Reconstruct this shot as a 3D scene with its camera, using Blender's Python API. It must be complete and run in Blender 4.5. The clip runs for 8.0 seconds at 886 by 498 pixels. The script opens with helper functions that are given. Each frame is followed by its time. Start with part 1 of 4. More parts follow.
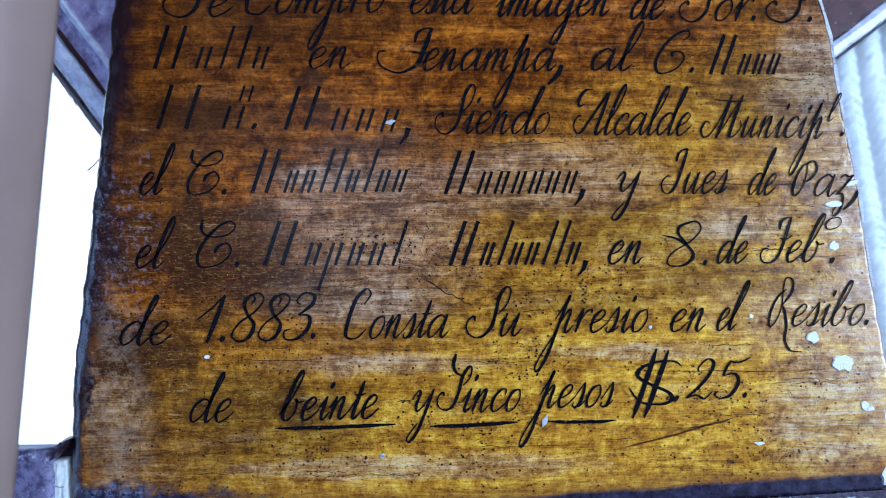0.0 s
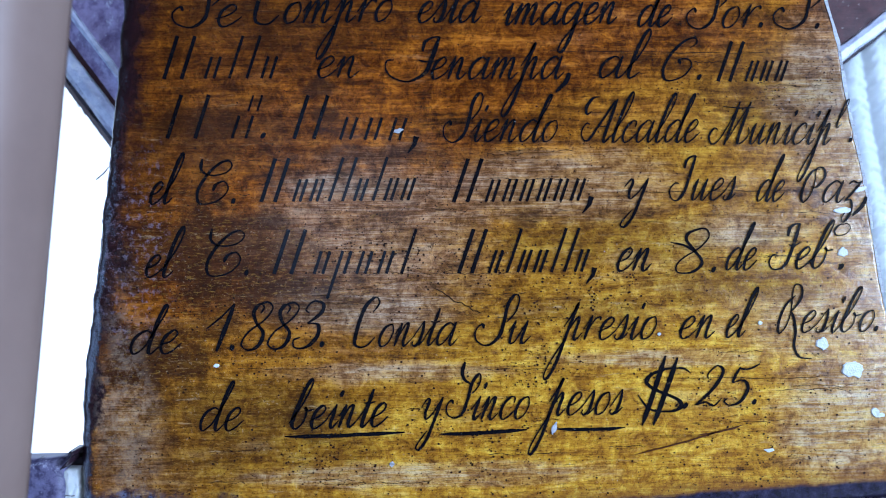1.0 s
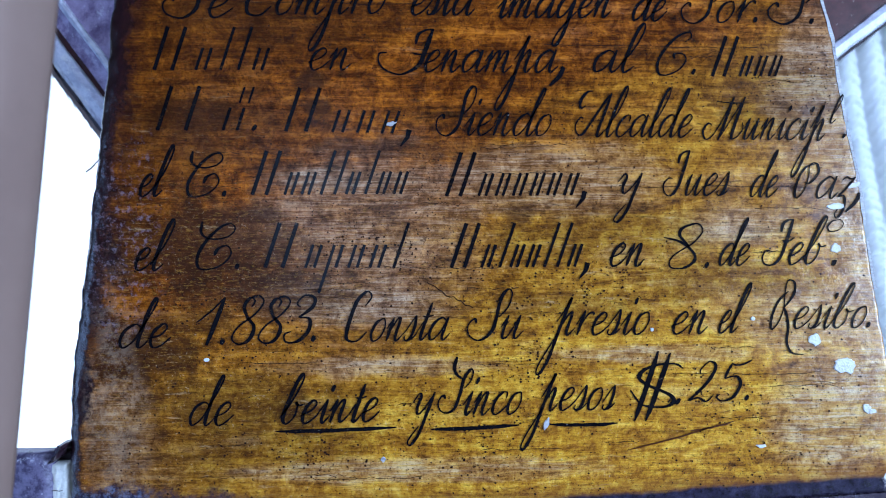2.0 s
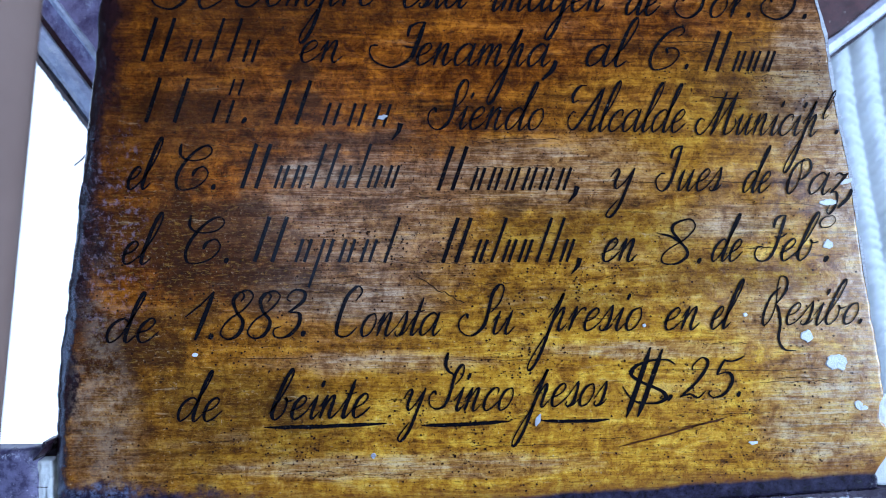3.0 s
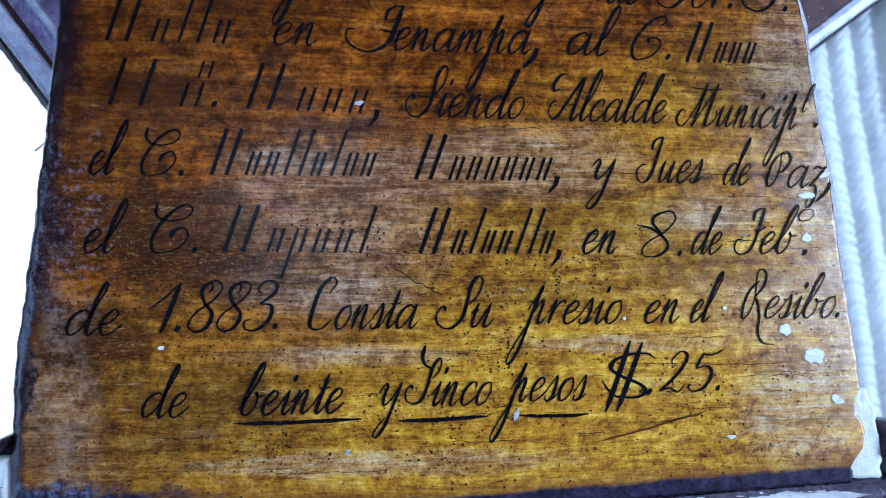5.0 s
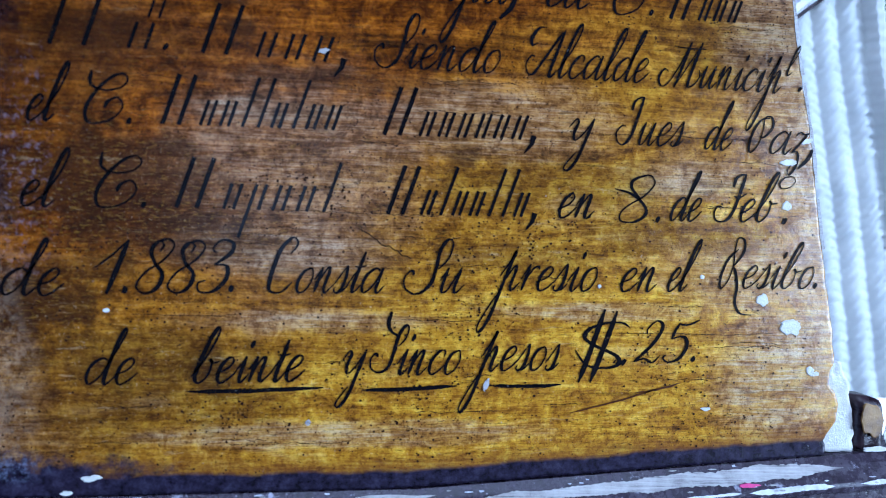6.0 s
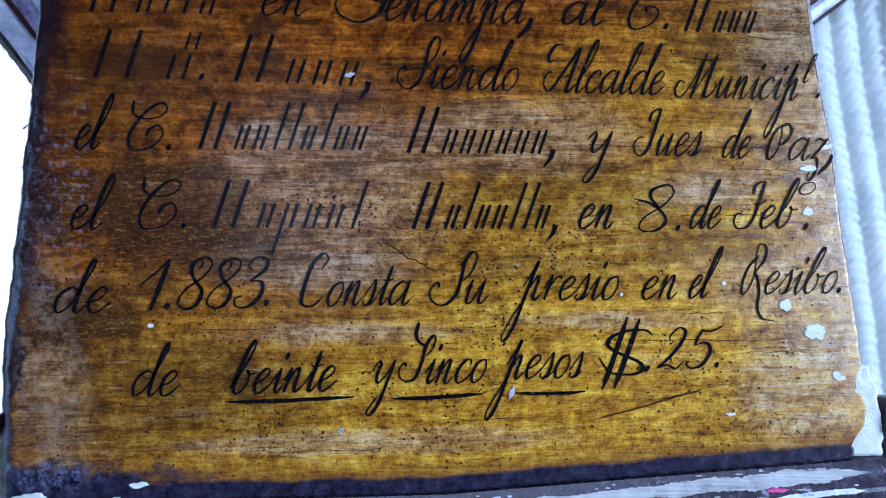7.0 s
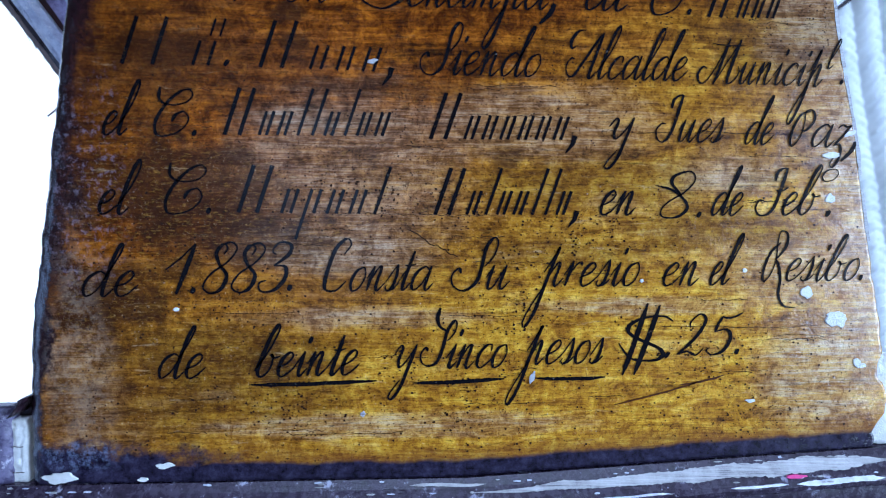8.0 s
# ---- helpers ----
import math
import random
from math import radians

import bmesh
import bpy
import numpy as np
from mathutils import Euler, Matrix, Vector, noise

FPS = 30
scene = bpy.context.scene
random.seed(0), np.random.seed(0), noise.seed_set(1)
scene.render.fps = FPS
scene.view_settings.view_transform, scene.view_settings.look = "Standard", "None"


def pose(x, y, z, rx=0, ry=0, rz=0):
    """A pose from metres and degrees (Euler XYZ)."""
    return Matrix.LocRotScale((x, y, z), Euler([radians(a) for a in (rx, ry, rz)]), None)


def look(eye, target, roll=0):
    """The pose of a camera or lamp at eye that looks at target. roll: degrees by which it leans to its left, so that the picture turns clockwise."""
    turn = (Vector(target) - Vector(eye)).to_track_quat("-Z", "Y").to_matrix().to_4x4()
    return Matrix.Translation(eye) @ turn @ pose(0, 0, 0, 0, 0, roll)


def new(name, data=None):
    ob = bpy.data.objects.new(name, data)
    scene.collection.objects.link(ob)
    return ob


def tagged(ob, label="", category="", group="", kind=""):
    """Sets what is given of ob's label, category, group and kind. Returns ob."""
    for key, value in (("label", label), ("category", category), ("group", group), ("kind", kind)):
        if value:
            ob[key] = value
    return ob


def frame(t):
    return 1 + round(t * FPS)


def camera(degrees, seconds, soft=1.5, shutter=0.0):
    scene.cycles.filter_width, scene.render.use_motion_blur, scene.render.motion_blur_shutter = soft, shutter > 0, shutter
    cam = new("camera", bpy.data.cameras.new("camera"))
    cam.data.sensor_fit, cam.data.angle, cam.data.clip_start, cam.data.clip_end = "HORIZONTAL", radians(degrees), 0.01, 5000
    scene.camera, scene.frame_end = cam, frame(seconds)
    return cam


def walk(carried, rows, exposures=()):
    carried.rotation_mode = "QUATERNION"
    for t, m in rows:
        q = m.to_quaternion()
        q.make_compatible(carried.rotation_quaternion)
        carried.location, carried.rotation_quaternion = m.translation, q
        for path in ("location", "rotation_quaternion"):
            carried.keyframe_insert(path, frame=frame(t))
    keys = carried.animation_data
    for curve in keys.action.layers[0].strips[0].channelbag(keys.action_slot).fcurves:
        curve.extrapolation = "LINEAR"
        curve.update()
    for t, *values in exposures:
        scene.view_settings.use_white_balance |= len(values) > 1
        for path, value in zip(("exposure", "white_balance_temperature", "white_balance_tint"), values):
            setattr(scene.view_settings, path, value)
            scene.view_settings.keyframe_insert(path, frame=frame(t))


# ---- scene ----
cam = camera(75.0, 8.0, soft=1.05)
cam.data.dof.use_dof, cam.data.dof.focus_distance, cam.data.dof.aperture_fstop = True, 0.305, 4.0
Z0 = 1.25  # height of the inscription's middle above the floor
PATH = [
    (0.0, (0.0000, -0.2999, 0.0060), (0.0089, -0.0004, -0.0077), 0.04),
    (0.5, (-0.0004, -0.3015, 0.0091), (0.0061, -0.0018, -0.0038), -0.33),
    (1.0, (-0.0030, -0.3002, 0.0091), (0.0045, -0.0005, -0.0035), -0.22),
    (1.5, (-0.0024, -0.2997, 0.0083), (0.0062, -0.0001, -0.0051), -0.04),
    (1.7, (-0.0020, -0.2992, 0.0077), (0.0071, 0.0003, -0.0057), -0.00),
    (2.8, (0.0003, -0.2970, 0.0045), (0.0120, 0.0025, -0.0089), 0.22),
    (3.0, (0.0007, -0.2965, 0.0039), (0.0129, 0.0029, -0.0094), 0.27),
    (3.5, (0.0001, -0.2956, 0.0023), (0.0135, 0.0038, -0.0115), 0.43),
    (4.0, (0.0002, -0.2946, 0.0003), (0.0166, 0.0047, -0.0112), 0.55),
    (4.5, (0.0012, -0.2926, 0.0004), (0.0205, 0.0066, -0.0112), 0.67),
    (4.7, (0.0015, -0.2907, -0.0003), (0.0226, 0.0083, -0.0127), 0.76),
    (5.8, (0.0035, -0.2805, -0.0043), (0.0346, 0.0174, -0.0207), 1.25),
    (6.0, (0.0074, -0.2752, -0.0132), (0.0421, 0.0220, -0.0338), 1.77),
    (6.5, (0.0146, -0.2760, -0.0182), (0.0512, 0.0211, -0.0383), 1.47),
    (7.0, (0.0066, -0.2848, -0.0095), (0.0285, 0.0139, -0.0270), 0.43),
    (7.5, (-0.0002, -0.2856, -0.0104), (0.0180, 0.0131, -0.0310), 0.56),
    (8.0, (-0.0004, -0.2865, -0.0129), (0.0175, 0.0122, -0.0342), 0.55),
]
walk(cam, [(t, look(Vector(e) + Vector((0, 0, Z0)), Vector(a) + Vector((0, 0, Z0)), roll)) for t, e, a, roll in PATH],
     exposures=[(t, stops, 4800, 10) for t, stops in ((0.0, 0.13), (1.5, 0.10), (3.0, -0.01), (3.5, 0.18), (4.0, 0.03), (4.5, 0.02), (6.0, 0.0), (6.5, 0.0), (7.0, -0.05), (8.0, -0.02))])

# ---- world and light ----
world = bpy.data.worlds.new("world")
scene.world = world
world.use_nodes = True
wn = world.node_tree.nodes
sky = wn.new("ShaderNodeTexSky")
sky.sky_type, sky.sun_disc = "NISHITA", False
sky.sun_elevation, sky.sun_rotation = radians(50), radians(150)
world.node_tree.links.new(sky.outputs[0], wn["Background"].inputs[0])
wn["Background"].inputs[1].default_value = 0.10

sun = new("sun", bpy.data.lights.new("sun", "SUN"))
sun.data.energy, sun.data.angle, sun.data.color = 1.0, radians(12), (1.0, 0.95, 0.88)
sun.matrix_world = look((0, 0, 0), (-0.35, -0.55, -0.77))


def area_lamp(name, at, to, w, h, watts, colour):
    """An area lamp placed at an opening of the unseen room."""
    ob = new(name, bpy.data.lights.new(name, "AREA"))
    ob.data.shape, ob.data.size, ob.data.size_y = "RECTANGLE", w, h
    ob.data.energy, ob.data.color = watts, colour
    ob.matrix_world = look(at, to)
    return ob


area_lamp("front_window_light", (-0.46, -2.44, Z0 + 0.05), (-0.46, 0, Z0 + 0.05), 0.55, 0.75, 2.6, (0.62, 0.77, 1.0))
# Overhead, west and east lamps are added fill with no seen source.
area_lamp("overhead_fill_lamp", (0.25, -0.95, 2.78), (0.25, -0.95, 0), 1.7, 1.2, 30, (0.82, 0.90, 1.0))
area_lamp("west_fill_lamp", (-2.55, -1.15, Z0 - 0.45), (0, -1.15, Z0 - 0.45), 1.5, 1.1, 22, (0.55, 0.70, 1.0))
area_lamp("east_fill_lamp", (2.55, -1.65, Z0 - 0.05), (0, -1.65, Z0 - 0.05), 1.5, 1.5, 146, (0.82, 0.91, 1.0))


# ---- materials ----
class Nodes:
    """A short way to write a node material."""

    def __init__(self, name):
        self.mat = bpy.data.materials.new(name)
        self.mat.use_nodes = True
        self.t = self.mat.node_tree
        self.bsdf = self.t.nodes["Principled BSDF"]
        co = self.t.nodes.new("ShaderNodeTexCoord")
        self.at = co.outputs["Object"]
        sep = self.t.nodes.new("ShaderNodeSeparateXYZ")
        self.t.links.new(self.at, sep.inputs[0])
        self.x, self.y, self.z = sep.outputs

    def put(self, socket, value):
        if isinstance(value, bpy.types.NodeSocket):
            self.t.links.new(value, socket)
        elif isinstance(value, tuple) and len(value) == 3 and socket.type == "RGBA":
            socket.default_value = (*value, 1)
        else:
            socket.default_value = value

    def math(self, op, a, b=0.0, c=0.0):
        n = self.t.nodes.new("ShaderNodeMath")
        n.operation = op
        for s, v in zip(n.inputs, (a, b, c)):
            self.put(s, v)
        return n.outputs[0]

    def scaled(self, sx, sy, sz, rot=(0, 0, 0)):
        n = self.t.nodes.new("ShaderNodeMapping")
        self.put(n.inputs[0], self.at)
        n.inputs["Scale"].default_value = (sx, sy, sz)
        n.inputs["Rotation"].default_value = rot
        return n.outputs[0]

    def noise(self, scale, detail=6.0, rough=0.6, at=None, distort=0.0):
        n = self.t.nodes.new("ShaderNodeTexNoise")
        self.put(n.inputs["Vector"], at or self.at)
        for k, v in (("Scale", scale), ("Detail", detail), ("Roughness", rough), ("Distortion", distort)):
            n.inputs[k].default_value = v
        return n.outputs[0]

    def cells(self, scale, at=None):
        n = self.t.nodes.new("ShaderNodeTexVoronoi")
        self.put(n.inputs["Vector"], at or self.at)
        n.inputs["Scale"].default_value = scale
        return n.outputs["Distance"]

    def band(self, value, lo, hi, a=0.0, b=1.0, smooth=True):
        n = self.t.nodes.new("ShaderNodeMapRange")
        n.interpolation_type = "SMOOTHSTEP" if smooth else "LINEAR"
        for s, v in zip(n.inputs, (value, lo, hi, a, b)):
            self.put(s, v)
        return n.outputs[0]

    def mix(self, f, a, b, mode="MIX"):
        n = self.t.nodes.new("ShaderNodeMix")
        n.data_type, n.blend_type = "RGBA", mode
        self.put(n.inputs[0], f)
        self.put(n.inputs[6], a)
        self.put(n.inputs[7], b)
        return n.outputs[2]

    def ramp(self, f, *stops):
        n = self.t.nodes.new("ShaderNodeValToRGB")
        e = n.color_ramp.elements
        while len(e) < len(stops):
            e.new(0.5)
        for el, (p, c) in zip(e, stops):
            el.position, el.color = p, (*c, 1)
        self.put(n.inputs[0], f)
        return n.outputs[0]

    def spot(self, cx, cz, rx, rz, wob):
        """1 inside a blot round (cx, cz), 0 outside; wob breaks its edge."""
        dx = self.math("DIVIDE", self.math("SUBTRACT", self.x, cx), rx)
        dz = self.math("DIVIDE", self.math("SUBTRACT", self.z, cz), rz)
        d = self.math("SQRT", self.math("ADD", self.math("MULTIPLY", dx, dx), self.math("MULTIPLY", dz, dz)))
        return self.band(self.math("ADD", d, self.math("MULTIPLY", self.math("SUBTRACT", wob, 0.5), 2.2)), 1.25, 0.55)

    def done(self, colour, rough=0.5, height=None, strength=0.3, dist=0.001, **more):
        self.put(self.bsdf.inputs["Base Color"], colour)
        self.put(self.bsdf.inputs["Roughness"], rough)
        for k, v in more.items():
            self.put(self.bsdf.inputs[k.replace("_", " ")], v)
        if height is not None:
            b = self.t.nodes.new("ShaderNodeBump")
            b.inputs["Strength"].default_value, b.inputs["Distance"].default_value = strength, dist
            self.put(b.inputs["Height"], height)
            self.put(self.bsdf.inputs["Normal"], b.outputs[0])
        return self.mat


def varnished_board():
    m = Nodes("varnished_board")
    grain = m.noise(1.0, 9, 0.74, m.scaled(22, 60, 260), 0.9)
    streak = m.noise(1.0, 8, 0.68, m.scaled(12, 30, 85), 1.3)
    fibre = m.noise(1.0, 4, 0.65, m.scaled(38, 90, 1300), 0.3)
    broad = m.noise(1.0, 5, 0.6, m.scaled(10, 10, 24), 0.6)
    wob = m.noise(55, 7, 0.7)
    fine = m.noise(420, 5, 0.75)
    mottle = m.noise(120, 8, 0.78, None, 0.5)
    mix1 = m.math("ADD", m.math("MULTIPLY", grain, 0.21), m.math("MULTIPLY", streak, 0.30))
    mix1 = m.math("ADD", mix1, m.math("MULTIPLY", fibre, 0.07))
    mix1 = m.math("ADD", mix1, m.math("MULTIPLY", mottle, 0.42))
    yellow = m.ramp(mix1, (0.39, (0.060, 0.020, 0.003)), (0.455, (0.28, 0.110, 0.006)), (0.51, (0.51, 0.248, 0.010)), (0.58, (0.82, 0.52, 0.045)))
    brown = m.ramp(mix1, (0.40, (0.011, 0.003, 0.001)), (0.46, (0.066, 0.0148, 0.001)), (0.515, (0.190, 0.050, 0.002)), (0.58, (0.43, 0.135, 0.004)))
    up = m.math("ADD", m.z, m.math("MULTIPLY", m.math("SUBTRACT", broad, 0.5), 0.20))
    side = m.math("MULTIPLY", m.math("SUBTRACT", m.x, 0.075), -0.62)
    col = m.mix(m.band(m.math("ADD", up, side), -0.125, 0.115), yellow, brown)
    # bare, greyed streaks where the varnish has gone; middle blots paint in sheen
    pale = m.ramp(mix1, (0.40, (0.060, 0.032, 0.020)), (0.47, (0.28, 0.165, 0.090)), (0.55, (0.58, 0.45, 0.31)))
    thread = m.band(m.math("ADD", m.math("MULTIPLY", grain, 0.5), m.math("MULTIPLY", fibre, 0.5)), 0.46, 0.58)
    worn = m.band(m.math("ADD", m.math("MULTIPLY", streak, 0.6), m.math("MULTIPLY", broad, 0.5)), 0.56, 0.70)
    col = m.mix(m.math("MULTIPLY", worn, m.band(m.z, 0.06, -0.03, 0.03, 0.18)), col, pale)
    for cx, cz, rx, rz, k in ((-0.030, 0.005, 0.060, 0.045, 0.42), (0.065, 0.03, 0.06, 0.02, 0.5), (0.222, -0.095, 0.04, 0.035, 0.75),
                              (0.228, 0.02, 0.02, 0.055, 0.65), (0.212, 0.065, 0.032, 0.06, 0.5), (0.242, -0.040, 0.020, 0.05, 0.6), (-0.160, -0.098, 0.022, 0.024, 0.42), (-0.035, -0.035, 0.05, 0.012, 0.6), (-0.045, 0.030, 0.035, 0.005, 0.7), (-0.02, -0.068, 0.06, 0.005, 0.6),
                              (0.20, -0.045, 0.035, 0.02, 0.6), (-0.01, -0.123, 0.1, 0.007, 0.6), (0.20, 0.08, 0.025, 0.03, 0.45), (0.12, -0.062, 0.06, 0.005, 0.6), (0.165, 0.005, 0.03, 0.010, 0.5)):
        patch = m.spot(cx, cz, rx, rz, m.math("ADD", m.math("MULTIPLY", wob, 0.5), m.math("MULTIPLY", streak, 0.5)))
        col = m.mix(m.math("MULTIPLY", m.math("MULTIPLY", patch, m.band(thread, 0.0, 1.0, 0.35, 1.0)), k), col, pale)
    # brown stains, and broad brown blots deepening the upper left and middle right
    for cx, cz, rx, rz, k in ((-0.150, -0.062, 0.034, 0.015, 0.85), (-0.105, -0.005, 0.050, 0.024, 0.75), (-0.10, -0.085, 0.05, 0.016, 0.5), (-0.135, -0.11, 0.05, 0.028, 0.4), (-0.085, -0.030, 0.05, 0.012, 0.6),
                              (-0.055, 0.066, 0.008, 0.006, 0.8), (-0.12, -0.044, 0.03, 0.006, 0.6), (-0.066, -0.093, 0.012, 0.012, 0.6), (-0.058, 0.080, 0.008, 0.005, 0.8),
                              (0.048, 0.012, 0.012, 0.006, 0.5), (0.19, 0.075, 0.05, 0.02, 0.35), (-0.06, 0.118, 0.10, 0.022, 0.45), (-0.12, 0.10, 0.07, 0.05, 0.4), (-0.135, 0.045, 0.045, 0.030, 0.5), (-0.140, 0.0, 0.030, 0.030, 0.4), (-0.09, 0.05, 0.05, 0.018, 0.3),
                              (0.10, 0.0, 0.07, 0.014, 0.35), (0.16, -0.022, 0.06, 0.012, 0.35), (-0.075, -0.105, 0.05, 0.018, 0.38), (0.08, -0.035, 0.05, 0.008, 0.3), (-0.12, 0.06, 0.03, 0.012, 0.35), (0.0, 0.045, 0.07, 0.006, 0.4)):
        col = m.mix(m.math("MULTIPLY", m.spot(cx, cz, rx, rz, wob), k), col, (0.030, 0.010, 0.004))
    # short dark pores and rubbed pale flecks along the grain
    pores = m.band(m.noise(1.0, 7, 0.75, m.scaled(85, 90, 520), 0.6), 0.56, 0.63)
    col = m.mix(m.math("MULTIPLY", pores, 0.62), col, (0.026, 0.009, 0.003))
    lines = m.band(m.noise(1.0, 5, 0.6, m.scaled(9, 40, 190), 1.2), 0.60, 0.67)
    col = m.mix(m.math("MULTIPLY", lines, 0.42), col, (0.035, 0.012, 0.003))
    freck = m.band(m.noise(230, 6, 0.8), 0.58, 0.66)
    col = m.mix(m.math("MULTIPLY", freck, m.band(wob, 0.42, 0.62, 0.10, 0.75)), col, (0.035, 0.012, 0.004))
    flecks = m.band(m.noise(1.0, 6, 0.75, m.scaled(50, 90, 380), 0.6), 0.59, 0.66)
    col = m.mix(m.math("MULTIPLY", flecks, m.math("MULTIPLY", m.band(streak, 0.45, 0.6, 0.05, 0.55), m.band(m.z, 0.08, 0.0, 0.2, 1.0))), col, (0.54, 0.38, 0.19))
    grit = m.noise(620, 5, 0.7)
    dabs = m.noise(1.0, 5, 0.75, m.scaled(210, 200, 900), 0.4)
    col = m.mix(m.math("MULTIPLY", m.band(dabs, 0.53, 0.62), 0.32), col, (0.030, 0.010, 0.003))
    col = m.mix(m.math("MULTIPLY", m.band(dabs, 0.46, 0.37), m.band(m.z, 0.06, -0.02, 0.04, 0.22)), col, (0.62, 0.34, 0.05))
    craze = m.noise(1.0, 5, 0.75, m.scaled(1000, 200, 130), 0.5)
    col = m.mix(m.math("MULTIPLY", m.band(craze, 0.56, 0.66), m.band(m.z, 0.0, -0.06, 0.0, 0.35)), col, (0.06, 0.022, 0.006))
    low = m.band(m.z, 0.06, -0.02, 0.12, 1.0)
    col = m.mix(m.math("MULTIPLY", m.band(grit, 0.56, 0.62), 0.6), col, (0.03, 0.011, 0.004))
    col = m.mix(m.math("MULTIPLY", m.math("MULTIPLY", m.band(grit, 0.41, 0.34), low), m.band(mottle, 0.45, 0.6, 0.05, 0.5)), col, (0.62, 0.47, 0.27))
    lint = m.math("MULTIPLY", m.band(m.cells(170), 0.09, 0.04), low)
    col = m.mix(m.math("MULTIPLY", lint, m.band(m.noise(60, 3), 0.52, 0.66, 0.0, 0.4)), col, (0.55, 0.50, 0.44))
    # dark paint along the edge at one side and at the foot
    left = m.math("SUBTRACT", m.x, m.math("MULTIPLY_ADD", m.z, 0.124, -0.1699))
    left = m.math("ADD", left, m.math("MULTIPLY", m.math("SUBTRACT", wob, 0.5), 0.026))
    foot = m.math("MULTIPLY_ADD", m.math("MAXIMUM", m.math("SUBTRACT", m.x, 0.03), 0.0), -0.057, m.math("ADD", m.z, 0.1505))
    foot = m.math("ADD", foot, m.math("MULTIPLY", m.math("SUBTRACT", m.noise(30, 4), 0.5), 0.006))
    maroon = m.ramp(fine, (0.35, (0.005, 0.002, 0.003)), (0.65, (0.024, 0.008, 0.011)))
    rub = m.band(m.noise(60, 5, 0.7), 0.40, 0.58)
    edge = m.band(left, 0.021, 0.007)
    lower = m.band(m.z, -0.075, -0.035)
    edge = m.math("MULTIPLY", edge, m.math("MULTIPLY", lower, m.math("MAXIMUM", rub, 0.45)))
    edge = m.math("MAXIMUM", edge, m.math("MULTIPLY", m.math("MULTIPLY", lower, m.band(left, 0.013, 0.006)), 0.93))
    edge = m.math("MAXIMUM", edge, m.band(left, 0.0085, 0.0035))
    col = m.mix(edge, col, maroon)
    # Lilac glints of the glossy edge, put into the colour.
    edge_glints = m.math("MULTIPLY", m.spot(-0.156, -0.005, 0.022, 0.055, wob), m.band(m.noise(260, 6, 0.8), 0.52, 0.62))
    col = m.mix(m.math("MULTIPLY", edge_glints, 0.35), col, (0.34, 0.27, 0.34))
    chafe2 = m.math("MULTIPLY", m.spot(-0.160, -0.088, 0.016, 0.070, wob), m.band(m.noise(110, 8, 0.8), 0.44, 0.60))
    col = m.mix(m.math("MULTIPLY", chafe2, 0.30), col, (0.44, 0.34, 0.24))
    corner = m.spot(-0.165, -0.143, 0.075, 0.013, wob)
    dark = m.math("MAXIMUM", m.band(foot, 0.0105, 0.0075), corner)
    col = m.mix(m.band(foot, 0.020, 0.008, 0, 0.6), col, (0.14, 0.045, 0.012))
    # Bluish sheen on the dark foot and corner is painted in here.
    indigo = m.ramp(m.noise(160, 7, 0.75), (0.38, (0.005, 0.004, 0.010)), (0.52, (0.020, 0.016, 0.036)), (0.66, (0.045, 0.040, 0.075)))
    col = m.mix(dark, col, indigo)
    corner_sheen = m.math("MULTIPLY", m.spot(-0.160, -0.137, 0.020, 0.008, wob), m.band(m.noise(240, 6, 0.8), 0.45, 0.62))
    col = m.mix(m.math("MULTIPLY", corner_sheen, 0.4), col, (0.26, 0.30, 0.46))
    peel = m.noise(700, 3, 0.6)
    h = m.math("ADD", m.math("MULTIPLY", grain, 0.6), m.math("MULTIPLY", peel, m.band(wob, 0.4, 0.65, 0.12, 0.9)))
    h = m.math("ADD", h, m.math("MULTIPLY", m.noise(150, 5, 0.7), m.math("MULTIPLY", edge, 4.0)))
    rough = m.math("ADD", m.band(wob, 0.3, 0.7, 0.10, 0.22), m.math("MULTIPLY", worn, 0.08))
    # specular level ramped by place to put the sheen towards the lower side
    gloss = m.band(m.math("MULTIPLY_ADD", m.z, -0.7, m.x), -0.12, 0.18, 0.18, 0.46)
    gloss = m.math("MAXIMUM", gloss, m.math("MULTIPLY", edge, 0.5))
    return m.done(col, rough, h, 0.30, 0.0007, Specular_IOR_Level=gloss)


def dark_paint(name, a, b, scuff_sheen, amount, rough=0.32, scale=1.0):
    """Old gloss paint on wood, rubbed to a paler ground, some with sheen painted in."""
    m = Nodes(name)
    n = m.noise(90 * scale, 7, 0.7)
    g = m.noise(1.0, 6, 0.65, m.scaled(14, 60, 160))
    col = m.ramp(n, (0.32, a), (0.66, b))
    col = m.mix(m.math("MULTIPLY", m.band(m.noise(38 * scale, 8, 0.75), 0.60 - amount, 0.68 - amount), 0.8), col, scuff_sheen)
    col = m.mix(m.math("MULTIPLY", m.band(m.cells(220), 0.12, 0.05), 0.6), col, scuff_sheen)
    return m.done(col, m.band(n, 0.3, 0.7, rough - 0.08, rough + 0.16), m.math("ADD", n, g), 0.5, 0.0009, Specular_IOR_Level=0.35)


def plain(name, a, b, scale=60, rough=0.6, bump=0.2, dist=0.0006, **more):
    m = Nodes(name)
    n = m.noise(scale, 6, 0.65)
    col = m.ramp(n, (0.3, a), (0.7, b))
    return m.done(col, rough, m.noise(scale * 5, 5, 0.7), bump, dist, **more)


